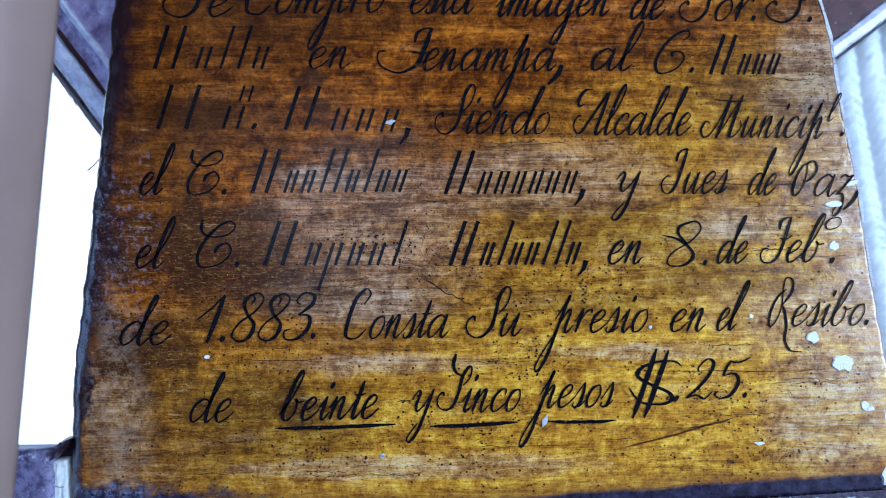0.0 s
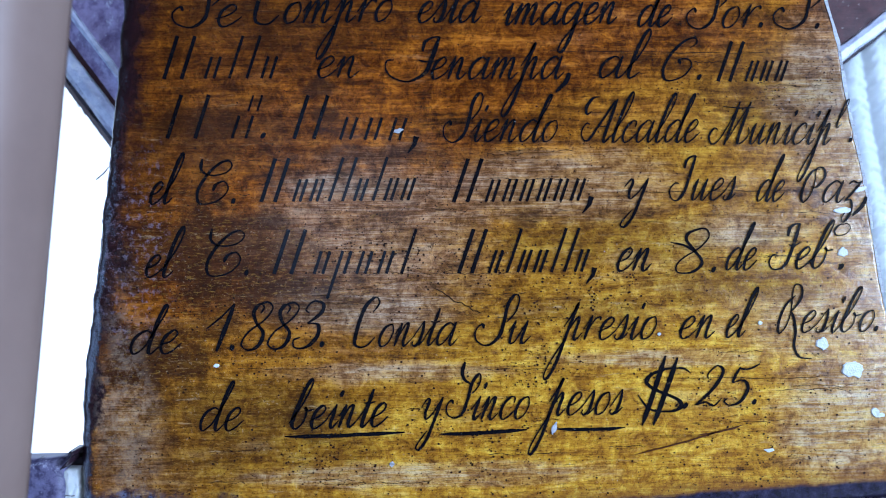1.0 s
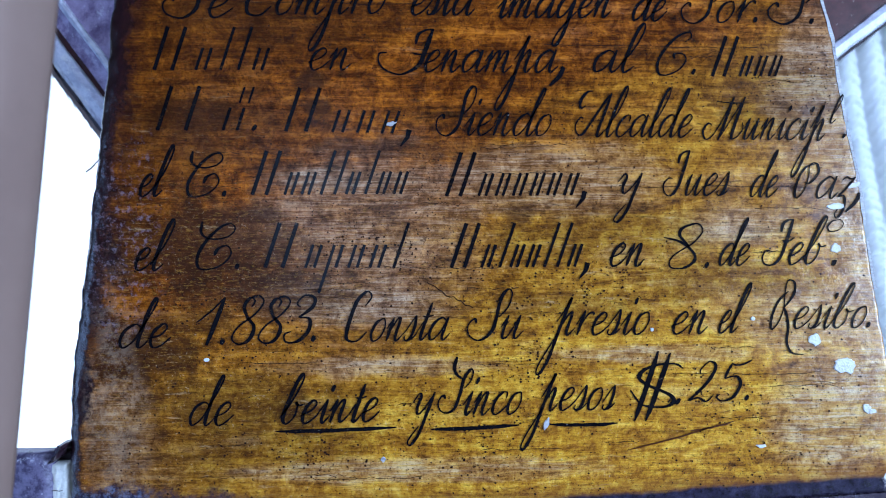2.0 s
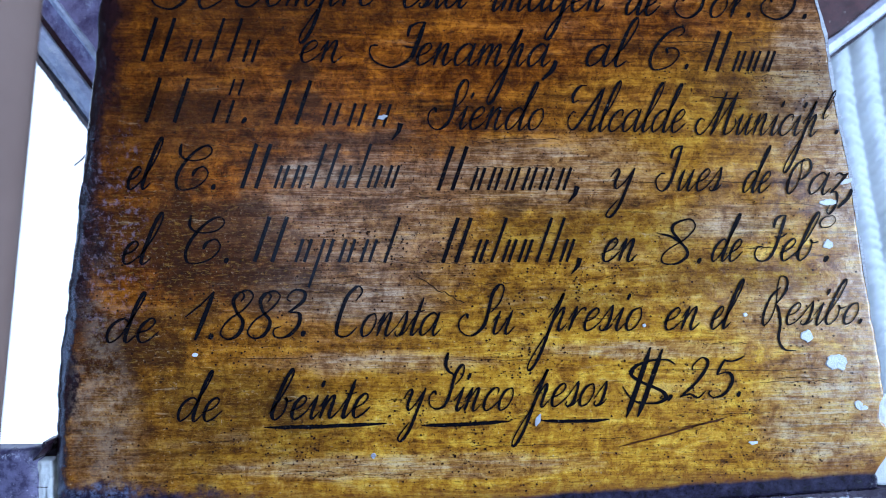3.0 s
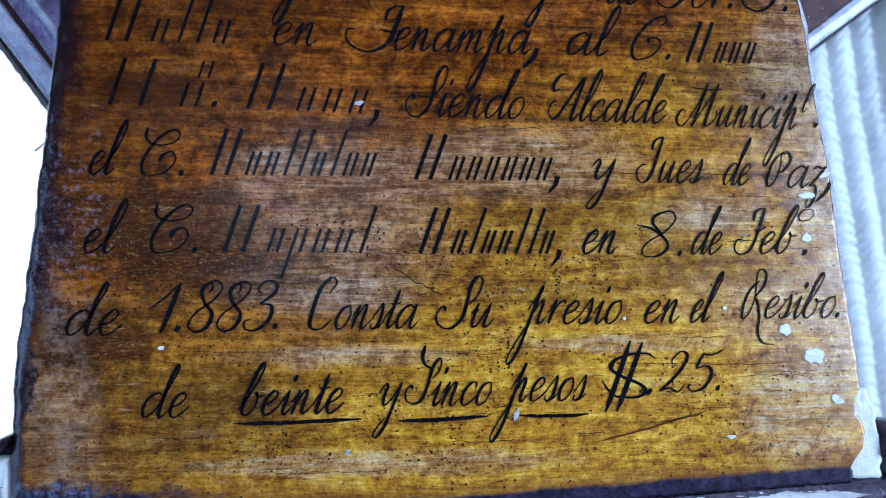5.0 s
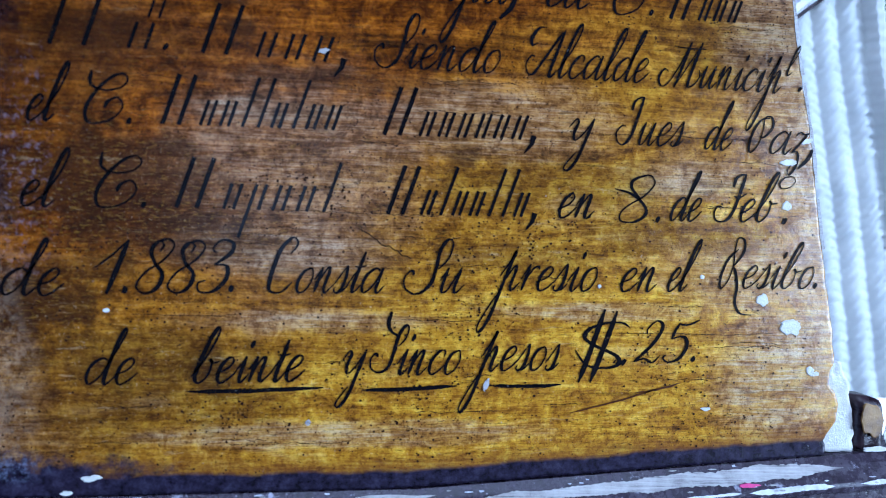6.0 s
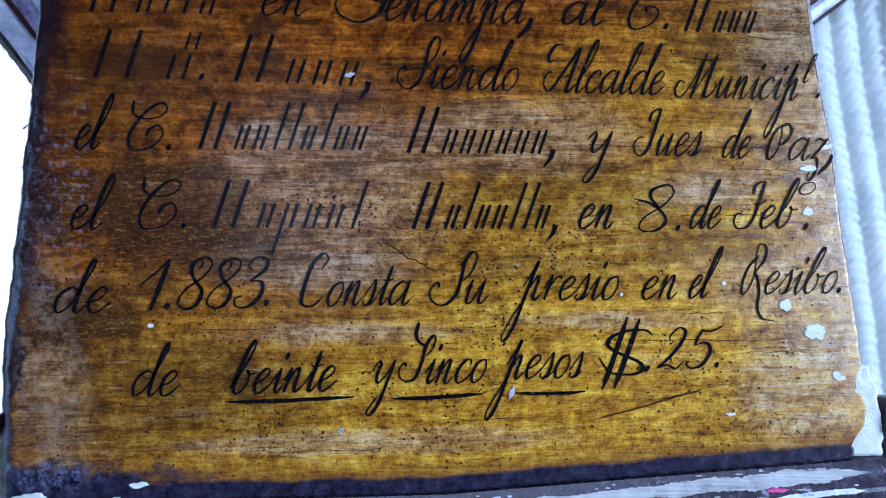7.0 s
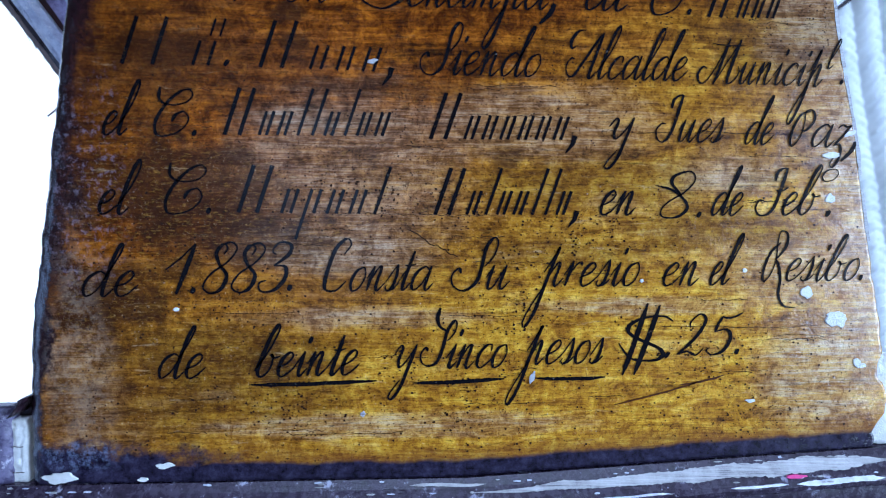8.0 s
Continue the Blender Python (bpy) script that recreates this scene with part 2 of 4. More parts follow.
def ink_paint():
    """Thin black brush paint, rubbed through here and there along the grain."""
    m = Nodes("black_lettering_paint")
    col = m.ramp(m.noise(150, 5, 0.6), (0.3, (0.0018, 0.0018, 0.0028)), (0.7, (0.006, 0.0055, 0.0075)))
    rub = m.band(m.noise(1.0, 7, 0.75, m.scaled(130, 90, 420), 0.6), 0.585, 0.68)
    col = m.mix(m.math("MULTIPLY", rub, 0.75), col, (0.075, 0.036, 0.010))
    dust = m.band(m.noise(520, 4, 0.7), 0.66, 0.72)
    col = m.mix(m.math("MULTIPLY", dust, 0.5), col, (0.30, 0.26, 0.22))
    return m.done(col, m.band(m.noise(70, 4), 0.35, 0.65, 0.10, 0.24), m.noise(600, 4, 0.6), 0.10, 0.0004, Specular_IOR_Level=0.16)


def woven(name):
    m = Nodes(name)
    warp = m.math("SINE", m.math("MULTIPLY", m.x, 5200))
    weft = m.math("SINE", m.math("MULTIPLY", m.z, 4200))
    n = m.noise(45, 5, 0.6)
    col = m.ramp(n, (0.3, (0.76, 0.79, 0.81)), (0.7, (0.88, 0.90, 0.90)))
    h = m.math("ADD", m.math("MULTIPLY", m.math("MULTIPLY", warp, weft), 0.4), m.math("MULTIPLY", m.noise(420, 5), 2.0))
    m.done(col, 0.85, h, 0.25, 0.0004)
    thin = m.t.nodes.new("ShaderNodeBsdfTranslucent")
    m.put(thin.inputs[0], col)
    both = m.t.nodes.new("ShaderNodeMixShader")
    both.inputs[0].default_value = 0.5
    m.t.links.new(m.bsdf.outputs[0], both.inputs[1])
    m.t.links.new(thin.outputs[0], both.inputs[2])
    m.t.links.new(both.outputs[0], m.t.nodes["Material Output"].inputs[0])
    return m.mat


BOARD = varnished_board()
MAROON = dark_paint("maroon_paint", (0.007, 0.004, 0.008), (0.032, 0.015, 0.022), (0.34, 0.33, 0.38), -0.02, 0.26)
# Lilac patches and raised tones paint bluish sheen into these two plums.
PLUM_SHEEN = dark_paint("plum_sheen_paint", (0.012, 0.007, 0.014), (0.055, 0.040, 0.068), (0.42, 0.41, 0.52), 0.03, 0.22, 2.2)
PLUM_SHEEN_PALE = dark_paint("pale_plum_sheen_paint", (0.035, 0.028, 0.060), (0.17, 0.15, 0.25), (0.55, 0.54, 0.62), 0.04, 0.26, 2.0)
# Scroll plum brightened so its gloss reflections sit in the colour.
PURPLE = dark_paint("plum_paint", (0.13, 0.09, 0.18), (0.46, 0.38, 0.58), (0.72, 0.70, 0.80), 0.06, 0.22, 1.3)
RED = dark_paint("oxblood_paint", (0.026, 0.007, 0.008), (0.075, 0.021, 0.021), (0.40, 0.33, 0.32), -0.04, 0.4)
# Pale lilac carries the scroll's reflected highlights as paint colour.
PALE_LILAC = dark_paint("pale_lilac_paint", (0.45, 0.45, 0.58), (0.76, 0.77, 0.86), (0.86, 0.86, 0.88), 0.05, 0.26, 1.2)
INK = ink_paint()
PLASTER = plain("white_gesso", (0.62, 0.61, 0.58), (0.80, 0.80, 0.78), 120, 0.85, 0.6, 0.001)
PIT = plain("worm_dust", (0.010, 0.005, 0.003), (0.028, 0.012, 0.006), 300, 0.9, Specular_IOR_Level=0.08)
CHAR = plain("scar_brown", (0.030, 0.009, 0.002), (0.10, 0.03, 0.004), 200, 0.35, Specular_IOR_Level=0.15)
PINK = plain("pink_paint", (0.65, 0.03, 0.22), (0.75, 0.08, 0.32), 300, 0.5)
def bare_wood():
    m = Nodes("bare_pale_wood")
    g = m.noise(1.0, 7, 0.75, m.scaled(25, 200, 900))
    n = m.noise(80, 6, 0.7)
    col = m.ramp(m.math("ADD", m.math("MULTIPLY", g, 0.6), m.math("MULTIPLY", n, 0.4)), (0.38, (0.10, 0.09, 0.10)), (0.47, (0.38, 0.36, 0.36)), (0.62, (0.60, 0.59, 0.59)))
    return m.done(col, 0.7, g, 0.6, 0.0006)


BARE = bare_wood()
OCHRE = plain("ochre_block_paint", (0.10, 0.045, 0.01), (0.38, 0.21, 0.04), 70, 0.4, 0.4)
FIBRE = plain("brown_fibre", (0.16, 0.11, 0.09), (0.36, 0.27, 0.23), 200, 0.8)
CLOTH = woven("ribbed_white_cotton")
BEIGE = plain("beige_post_paint", (0.20, 0.135, 0.108), (0.27, 0.19, 0.155), 10, 0.6, 0.1)
# Dark colours for the unseen room, so reflected haze stays low.
ROOM_DARK = plain("room_dark_brown", (0.055, 0.043, 0.037), (0.10, 0.08, 0.068), 6, 0.9, 0.3, 0.004)
ROOM_FLOOR = plain("room_dark_grey", (0.08, 0.08, 0.08), (0.14, 0.14, 0.14), 9, 0.6, 0.3, 0.003)
OAK = plain("table_wood", (0.10, 0.05, 0.025), (0.20, 0.11, 0.055), 20, 0.45, 0.3)
EARTH = plain("dry_earth", (0.20, 0.16, 0.12), (0.32, 0.27, 0.21), 3, 0.95, 0.4, 0.01)
LEAF = plain("leaf_green", (0.03, 0.10, 0.015), (0.07, 0.20, 0.03), 9, 0.5)
BARK = plain("bark", (0.09, 0.06, 0.04), (0.17, 0.12, 0.09), 30, 0.9, 0.8, 0.01)

# Self-lit white panel behind the opening, standing in for the blown-out background.
glow = Nodes("glowing_white_panel")
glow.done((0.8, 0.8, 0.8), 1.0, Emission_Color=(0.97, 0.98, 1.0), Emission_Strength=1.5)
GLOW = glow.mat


# ---- building helpers ----
def mesh_of(name, bm):
    me = bpy.data.meshes.new(name)
    bm.normal_update()
    bm.to_mesh(me)
    bm.free()
    return me


def part(name, bm, material, parent, label="", smooth=False):
    """One mesh object under a thing or a part; its mesh is written in the thing's own place."""
    ob = new(name, mesh_of(name, bm))
    ob.data.materials.append(material)
    if smooth:
        for f in ob.data.polygons:
            f.use_smooth = True
    ob.parent = parent
    return tagged(ob, label)


def thing(name, at, label, category, group="", kind=""):
    ob = new(name)
    ob.location = at
    return tagged(ob, label, category, group, kind)


def solid(name, bm, material, at, label, category, group="", kind="", smooth=False):
    ob = part(name, bm, material, None, label, smooth)
    ob.location = at
    return tagged(ob, label, category, group, kind)


def box(x0, x1, y0, y1, z0, z1, bevel=0.0, bm=None):
    bm = bm or bmesh.new()
    r = bmesh.ops.create_cube(bm, size=1.0, matrix=Matrix.Translation(((x0 + x1) / 2, (y0 + y1) / 2, (z0 + z1) / 2)) @ Matrix.Diagonal((x1 - x0, y1 - y0, z1 - z0, 1)))
    if bevel:
        bmesh.ops.bevel(bm, geom=list({e for v in r["verts"] for e in v.link_edges}), offset=bevel, segments=2, affect="EDGES")
    return bm


def line_at(pairs, v):
    """Straight-line reading of a table of (key, value), keys falling or rising."""
    pairs = sorted(pairs)
    return float(np.interp(v, [p[0] for p in pairs], [p[1] for p in pairs]))


def grid_solid(nu, nv, front, back):
    """A closed slab whose front and back are sheets of nu by nv points."""
    bm = bmesh.new()
    F = [[bm.verts.new(front(i / (nu - 1), j / (nv - 1))) for i in range(nu)] for j in range(nv)]
    B = [[bm.verts.new(back(i / (nu - 1), j / (nv - 1))) for i in range(nu)] for j in range(nv)]
    for j in range(nv - 1):
        for i in range(nu - 1):
            bm.faces.new((F[j][i], F[j][i + 1], F[j + 1][i + 1], F[j + 1][i]))
            bm.faces.new((B[j][i], B[j + 1][i], B[j + 1][i + 1], B[j][i + 1]))
    for i in range(nu - 1):
        bm.faces.new((F[0][i], B[0][i], B[0][i + 1], F[0][i + 1]))
        bm.faces.new((F[-1][i], F[-1][i + 1], B[-1][i + 1], B[-1][i]))
    for j in range(nv - 1):
        bm.faces.new((F[j][0], F[j + 1][0], B[j + 1][0], B[j][0]))
        bm.faces.new((F[j][-1], B[j][-1], B[j + 1][-1], F[j + 1][-1]))
    return bm


def blot(bm, cx, cz, rx, rz, y, rnd, n=11, ragged=0.3, thick=0.0004, turn=0.0):
    """A ragged flake, raised a little."""
    ring, top = [], []
    for k in range(n):
        a = 2 * math.pi * k / n
        r = 1 + ragged * 1.5 * noise.noise((1.3 * math.cos(a) + cx * 300, 1.3 * math.sin(a) + cz * 300, 2)) + 0.25 * rnd.uniform(-ragged, ragged)
        px, pz = rx * r * math.cos(a), rz * r * math.sin(a)
        px, pz = px * math.cos(turn) - pz * math.sin(turn), px * math.sin(turn) + pz * math.cos(turn)
        ring.append(bm.verts.new((cx + px, y, cz + pz)))
        top.append(bm.verts.new((cx + px * 0.93, y - thick, cz + pz * 0.93)))
    bm.faces.new(top)
    for k in range(n):
        bm.faces.new((ring[k], ring[(k + 1) % n], top[(k + 1) % n], top[k]))


def ribbon(bm, pts, widths, y, nib=0.0):
    """A flat brush stroke through pts (x, z); nib adds width to what runs upright."""
    pts = [Vector((p[0], 0, p[1])) for p in pts]
    a, b = [], []
    for k, p in enumerate(pts):
        d = (pts[min(k + 1, len(pts) - 1)] - pts[max(k - 1, 0)]).normalized()
        w = widths[k] + nib * abs(d.z)
        s = Vector((-d.z, 0, d.x)) * w / 2
        a.append(bm.verts.new((p.x + s.x, y, p.z + s.z)))
        b.append(bm.verts.new((p.x - s.x, y, p.z - s.z)))
    for k in range(len(pts) - 1):
        bm.faces.new((a[k], b[k], b[k + 1], a[k + 1]))


# ---- the pedestal with the inscribed board ----
pedestal = thing("statue_pedestal", (0, 0, Z0), "old painted wooden statue pedestal with inscribed varnished front board", "pedestal")

LEFT = [(0.170, -0.1545), (0.108, -0.1616), (0.080, -0.1640), (0.057, -0.1675), (-0.0015, -0.1754), (-0.070, -0.1851), (-0.088, -0.1869), (-0.160, -0.1882)]
RIGHT = [(0.170, 0.1925), (0.125, 0.2045), (0.104, 0.2116), (0.071, 0.2179), (0.026, 0.2291), (-0.003, 0.2342), (-0.030, 0.2396), (-0.069, 0.2481),
         (-0.088, 0.2515), (-0.093, 0.2490), (-0.101, 0.2492), (-0.104, 0.2530), (-0.111, 0.2555), (-0.120, 0.2545), (-0.127, 0.2500), (-0.131, 0.2480), (-0.133, 0.2500), (-0.160, 0.2470)]


def foot_z(x):
    return -0.1505 + 0.057 * max(0.0, x - 0.03)


def board_front(u, v):
    uu = u
    z = foot_z(-0.17 + 0.42 * uu) * (1 - v) + 0.168 * v
    xl = line_at(LEFT, z) + 0.0010 * noise.noise((3, 7, z * 90)) + 0.0005 * noise.noise((3, 1, z * 300))
    xr = line_at(RIGHT, z) + 0.0007 * noise.noise((9, 2, z * 120))
    x = xl + (xr - xl) * uu
    dl, dr = x - xl, xr - x
    y = 0.00012 * noise.noise((x * 9, 1, z * 45)) + 0.00006 * noise.noise((x * 60, 2, z * 200))
    rl = 0.0090
    if dl < rl:
        y += rl * (1 - math.sqrt(max(0.0, 1 - (1 - dl / rl) ** 2))) * 1.1 + 0.0006 * noise.noise((dl * 200, 1, z * 110))
    if dr < 0.002:
        y += 0.0016 * (1 - dr / 0.002) ** 2
    return Vector((x, y, z))


def board_back(u, v):
    p = board_front(u, v)
    return Vector((p.x, 0.020, p.z))


def crowd(fn):
    return lambda u, v: fn(0.5 - 0.5 * math.cos(math.pi * u), v)


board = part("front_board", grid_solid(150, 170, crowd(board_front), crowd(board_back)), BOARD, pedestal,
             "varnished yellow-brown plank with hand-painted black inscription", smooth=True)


def body_bm(x0, x1, x2, x3, y0, y1, z0, z1):
    bm = bmesh.new()
    vs = [bm.verts.new(p) for p in ((x0, y0, z0), (x1, y0, z0), (x1, y1, z0), (x0, y1, z0), (x2, y0, z1), (x3, y0, z1), (x3, y1, z1), (x2, y1, z1))]
    for f in ((3, 2, 1, 0), (4, 5, 6, 7), (0, 1, 5, 4), (1, 2, 6, 5), (2, 3, 7, 6), (3, 0, 4, 7)):
        bm.faces.new([vs[i] for i in f])
    return bm


part("side_board", body_bm(-0.172, -0.154, -0.142, -0.124, 0.021, 0.30, -0.15, 0.168), MAROON, pedestal)
part("side_board", body_bm(0.224, 0.242, 0.166, 0.184, 0.021, 0.30, -0.137, 0.168), MAROON, pedestal)
part("back_board", body_bm(-0.172, 0.242, -0.142, 0.184, 0.301, 0.318, -0.15, 0.168), MAROON, pedestal)
part("top_board", box(-0.165, 0.208, -0.006, 0.325, 0.1715, 0.190, 0.003), MAROON, pedestal)


part("base_box", box(-0.172, 0.242, 0.0595, 0.32, -0.245, -0.1508, 0.002), MAROON, pedestal)

# base moulding under the board
def plinth_section(s):
    """(forward, down) along the moulding's face."""
    return [(0.016, 0.0008), (0.0, 0.0008), (-0.0035, 0.0045), (-0.0065, 0.0090), (-0.0085, 0.0118), (-0.0094, 0.0140), (-0.0088, 0.0165), (-0.0060, 0.0185),
            (-0.0060, 0.0300), (-0.0090, 0.0330), (-0.0130, 0.0400), (-0.0130, 0.0950), (0.058, 0.0950), (0.058, 0.0008)]


def plinth_bm():
    bm = bmesh.new()
    rows = []
    n = 140
    for i in range(n):
        x = -0.235 + 0.55 * i / (n - 1)
        base = foot_z(x) + 0.0
        row = []
        for k, (y, dz) in enumerate(plinth_section(0)):
            j = 0.0005 * noise.noise((x * 60, k * 3.1, 4)) if 1 < k < 11 else 0.0
            zz = base - dz if k < 11 or k == 13 else -0.245
            row.append(bm.verts.new((x, (min(y, 0.020) if x > 0.262 else y) + j, zz + j * 0.6)))
        rows.append(row)
    m = len(rows[0])
    for a, b in zip(rows, rows[1:]):
        for k in range(m):
            bm.faces.new((a[k], a[(k + 1) % m], b[(k + 1) % m], b[k]))
    bm.faces.new(rows[0][::-1])
    bm.faces.new(rows[-1])
    bmesh.ops.recalc_face_normals(bm, faces=bm.faces)
    return bm


plinth = part("base_moulding", plinth_bm(), PLUM_SHEEN, pedestal, "dark maroon base moulding with flaked paint")


def on_plinth(x, dz):
    """A place on the moulding's face, dz below the board's foot."""
    sec = plinth_section(0)[1:8]
    y = line_at([(d, f) for f, d in sec], dz)
    return Vector((x, y - 0.0007, foot_z(x) - dz))


def moulding_strip(x0, x1, lo, hi, seed, n=60):
    """A long strip of paint loss and painted glints along the moulding, between two wandering edges."""
    bm = bmesh.new()
    prev = None
    for i in range(n):
        t = i / (n - 1)
        x = x0 + (x1 - x0) * t
        taper = min(1.0, 6 * t, 8 * (1 - t) + 0.02)
        c, w = lo(t), hi(t) * taper * (1 + 0.30 * noise.noise((x * 70, seed, 1)) + 0.35 * noise.noise((x * 420, seed, 6)))
        c += 0.0012 * noise.noise((x * 45, seed, 9))
        top, bot = on_plinth(x, max(0.001, c - w / 2)), on_plinth(x, c + w / 2)
        cur = (bm.verts.new(top), bm.verts.new(bot))
        if prev:
            bm.faces.new((prev[0], prev[1], cur[1], cur[0]))
        prev = cur
    return bm


part("flake_glint_patch", moulding_strip(0.030, 0.256, lambda t: 0.0066 - 0.0016 * t, lambda t: 0.0016 + 0.0042 * min(1, 1.6 * t), 3, 160), BARE, plinth, "long pale strip of bare wood")
part("flake_glint_patch", moulding_strip(0.000, 0.040, lambda t: 0.0030, lambda t: 0.0011, 5, 30), BARE, plinth)
# Broken pale strips on the nose are highlights painted on.
for k, (a0, a1, w) in enumerate(((0.165, 0.196, 0.0012), (0.200, 0.248, 0.0024), (0.262, 0.310, 0.0020), (0.02, 0.06, 0.0008), (-0.10, -0.07, 0.0007), (0.09, 0.135, 0.0009))):
    part("flake_glint_patch", moulding_strip(a0, a1, lambda t: 0.0125, lambda t, w=w: w, 20 + k, 50), PALE_LILAC, plinth)
rnd = random.Random(17)
for k in range(46):
    q = on_plinth(rnd.uniform(-0.20, 0.29), rnd.choice((0.0014, 0.002, 0.003, 0.006, 0.010, 0.0125)))
    bm = bmesh.new()
    blot(bm, q.x, q.z, rnd.uniform(0.0005, 0.0024), rnd.uniform(0.00025, 0.0006), q.y, rnd, 10, 0.4, 0.0002)
    part("paint_fleck", bm, BARE if k % 2 else PALE_LILAC, plinth)
rnd = random.Random(5)
bm = bmesh.new()
q = on_plinth(0.2005, 0.0092)
blot(bm, q.x, q.z, 0.0052, 0.0010, q.y - 0.0004, rnd, 12, 0.35)
part("pink_mark", bm, PINK, plinth, "small smear of pink paint")

# corner blocks and the gesso that fills the joints
lb = grid_solid(12, 14, lambda u, v: Vector((-0.267 + 0.0715 * u + 0.0006 * noise.noise((u * 4, v * 6, 1)), 0.001 + 0.0008 * noise.noise((u * 5, v * 7, 3)) + 0.002 * max(0, 2 * abs(u - 0.5) - 0.8) / 0.2, -0.151 + (0.0365 + 0.001 * u) * v)),
                lambda u, v: Vector((-0.267 + 0.0715 * u, 0.010, -0.151 + 0.0385 * v)))
part("corner_block", lb, PLUM_SHEEN_PALE, pedestal, "cracked dark maroon corner block", smooth=True)
rb = grid_solid(12, 16, lambda u, v: Vector((0.2680 + 0.0180 * u - 0.0015 * v + 0.0006 * noise.noise((u * 4, v * 6, 8)), 0.001 + 0.0006 * noise.noise((u * 5, v * 7, 6)) + 0.004 * max(0, 2 * abs(u - 0.5) - 0.6) ** 2 / 0.16 + 0.003 * max(0, v - 0.85) / 0.15, -0.1362 + (0.0290 - 0.004 * u ** 3) * v)),
                lambda u, v: Vector((0.2690 + 0.0165 * u, 0.014, -0.1362 + (0.0285 - 0.004 * u ** 3) * v)))
rblock = part("corner_block", rb, MAROON, pedestal, "chipped corner block, ochre in dark maroon", smooth=True)
bm = bmesh.new()
blot(bm, 0.2745, -0.1195, 0.0062, 0.0095, -0.0002, rnd, 26, 0.22, turn=0.35)
part("ochre_patch", bm, OCHRE, rblock)


bm = bmesh.new()
blot(bm, 0.2862, -0.1275, 0.0016, 0.0058, 0.0022, rnd, 18, 0.4)
blot(bm, 0.2775, -0.1352, 0.0075, 0.0014, -0.0004, rnd, 20, 0.35)
part("gesso_patch", bm, PLASTER, rblock, "white gesso showing at the chipped rim")


def gesso(x0, x1, z0, z1, lean, seed, y=0.003, taper=0.0):
    def fr(u, v):
        z = z0 + (z1 - z0) * v
        w = 1.0 - taper * v * v + 0.10 * noise.noise((v * 6, seed, 2))
        return Vector((x0 + (x1 - x0) * u * w + lean * v + 0.0008 * noise.noise((u * 3, v * 9, seed)), y + 0.0011 * noise.noise((u * 6, v * 12, seed)), z))
    return grid_solid(9, 26, fr, lambda u, v: Vector((fr(u, v).x, 0.026, fr(u, v).z)))


part("gesso_fill", gesso(0.246, 0.2672, -0.1378, -0.0885, 0.0010, 4, 0.003, 0.55), PLASTER, pedestal, "white gesso exposed in the broken corner", smooth=True)
part("gesso_fill", gesso(-0.1965, -0.1890, -0.1512, -0.1195, 0.0, 7, 0.0042), PLASTER, pedestal, "cracked white gesso in the joint", smooth=True)

# the arris rubbed pale beside the cloth
bm = bmesh.new()
for z0, z1 in ((0.168, 0.060), (0.056, 0.006), (-0.002, -0.028)):
    pts = []
    n = 26
    for i in range(n):
        z = z0 + (z1 - z0) * i / (n - 1)
        pts.append((line_at(RIGHT, z) - 0.0006 + 0.0003 * noise.noise((z * 200, 1, 1)), z))
    ribbon(bm, pts, [0.0012 + 0.0011 * max(0.0, noise.noise((p[1] * 90, 3, 3)) + 0.3) for p in pts], -0.0002)
part("rubbed_edge", bm, BARE, board, "pale rubbed edge")

bm = grid_solid(7, 22, lambda u, v: Vector((-0.1955 + 0.0070 * v + (0.0032 - 0.0012 * v) * u + 0.0009 * noise.noise((v * 5, u, 3)), 0.0005 - 0.0030 * math.sin(math.pi * u) + 0.001 * noise.noise((v * 8, u * 3, 5)), -0.1165 + 0.0060 * v * v + 0.003 * v)),
                lambda u, v: Vector((-0.1955 + 0.0070 * v + (0.0032 - 0.0012 * v) * u, 0.010, -0.1165 + 0.0060 * v * v + 0.003 * v)))
part("splinter", bm, MAROON, pedestal, "dark splintered wood at the joint", smooth=True)
part("joint_backing", box(-0.1970, -0.1885, 0.0105, 0.0200, -0.1195, -0.1120), MAROON, pedestal)
for zc in (-0.1325, -0.1455):
    bm = bmesh.new()
    ribbon(bm, [(-0.1952 + 0.0014 * i, zc + 0.0006 * noise.noise((i * 0.9, zc * 500, 2))) for i in range(5)], [0.0004] * 5, 0.0024)
    part("hairline_crack", bm, PIT, pedestal)

# painted side scrolls behind the board


def scroll(origin, along, out, length, section, seed):
    """A carved arm: a moulded section (out, back) swept along a slope, its faces uneven."""
    bm = bmesh.new()
    o, d, n = Vector(origin), Vector(along).normalized(), Vector(out).normalized()
    rows = []
    for i in range(40):
        s = length * (i / 39 - 0.5)
        bend = 0.00
        rows.append([bm.verts.new(o + d * s + n * (a + 0.0010 * noise.noise((s * 40, k * 2.3, seed)) + bend) + Vector((0, b + 0.0009 * noise.noise((s * 55, k * 1.7, seed + 3)), 0)))
                     for k, (a, b) in enumerate(section)])
    m = len(section)
    for a, b in zip(rows, rows[1:]):
        for k in range(m):
            bm.faces.new((a[k], a[(k + 1) % m], b[(k + 1) % m], b[k]))
    bm.faces.new(rows[0][::-1])
    bm.faces.new(rows[-1])
    bmesh.ops.recalc_face_normals(bm, faces=bm.faces)
    return bm


LD, LN = (0.59, 0, -0.807), (-0.807, 0, -0.59)
LO = (-0.2005, 0.062, 0.1150)
la = part("side_scroll", scroll(LO, LD, LN, 0.20, [(-0.060, 0.0), (-0.001, 0.0), (0.0, 0.030), (-0.06, 0.030)], 1), PURPLE, pedestal, "plum-painted carved side scroll with pale ridges")
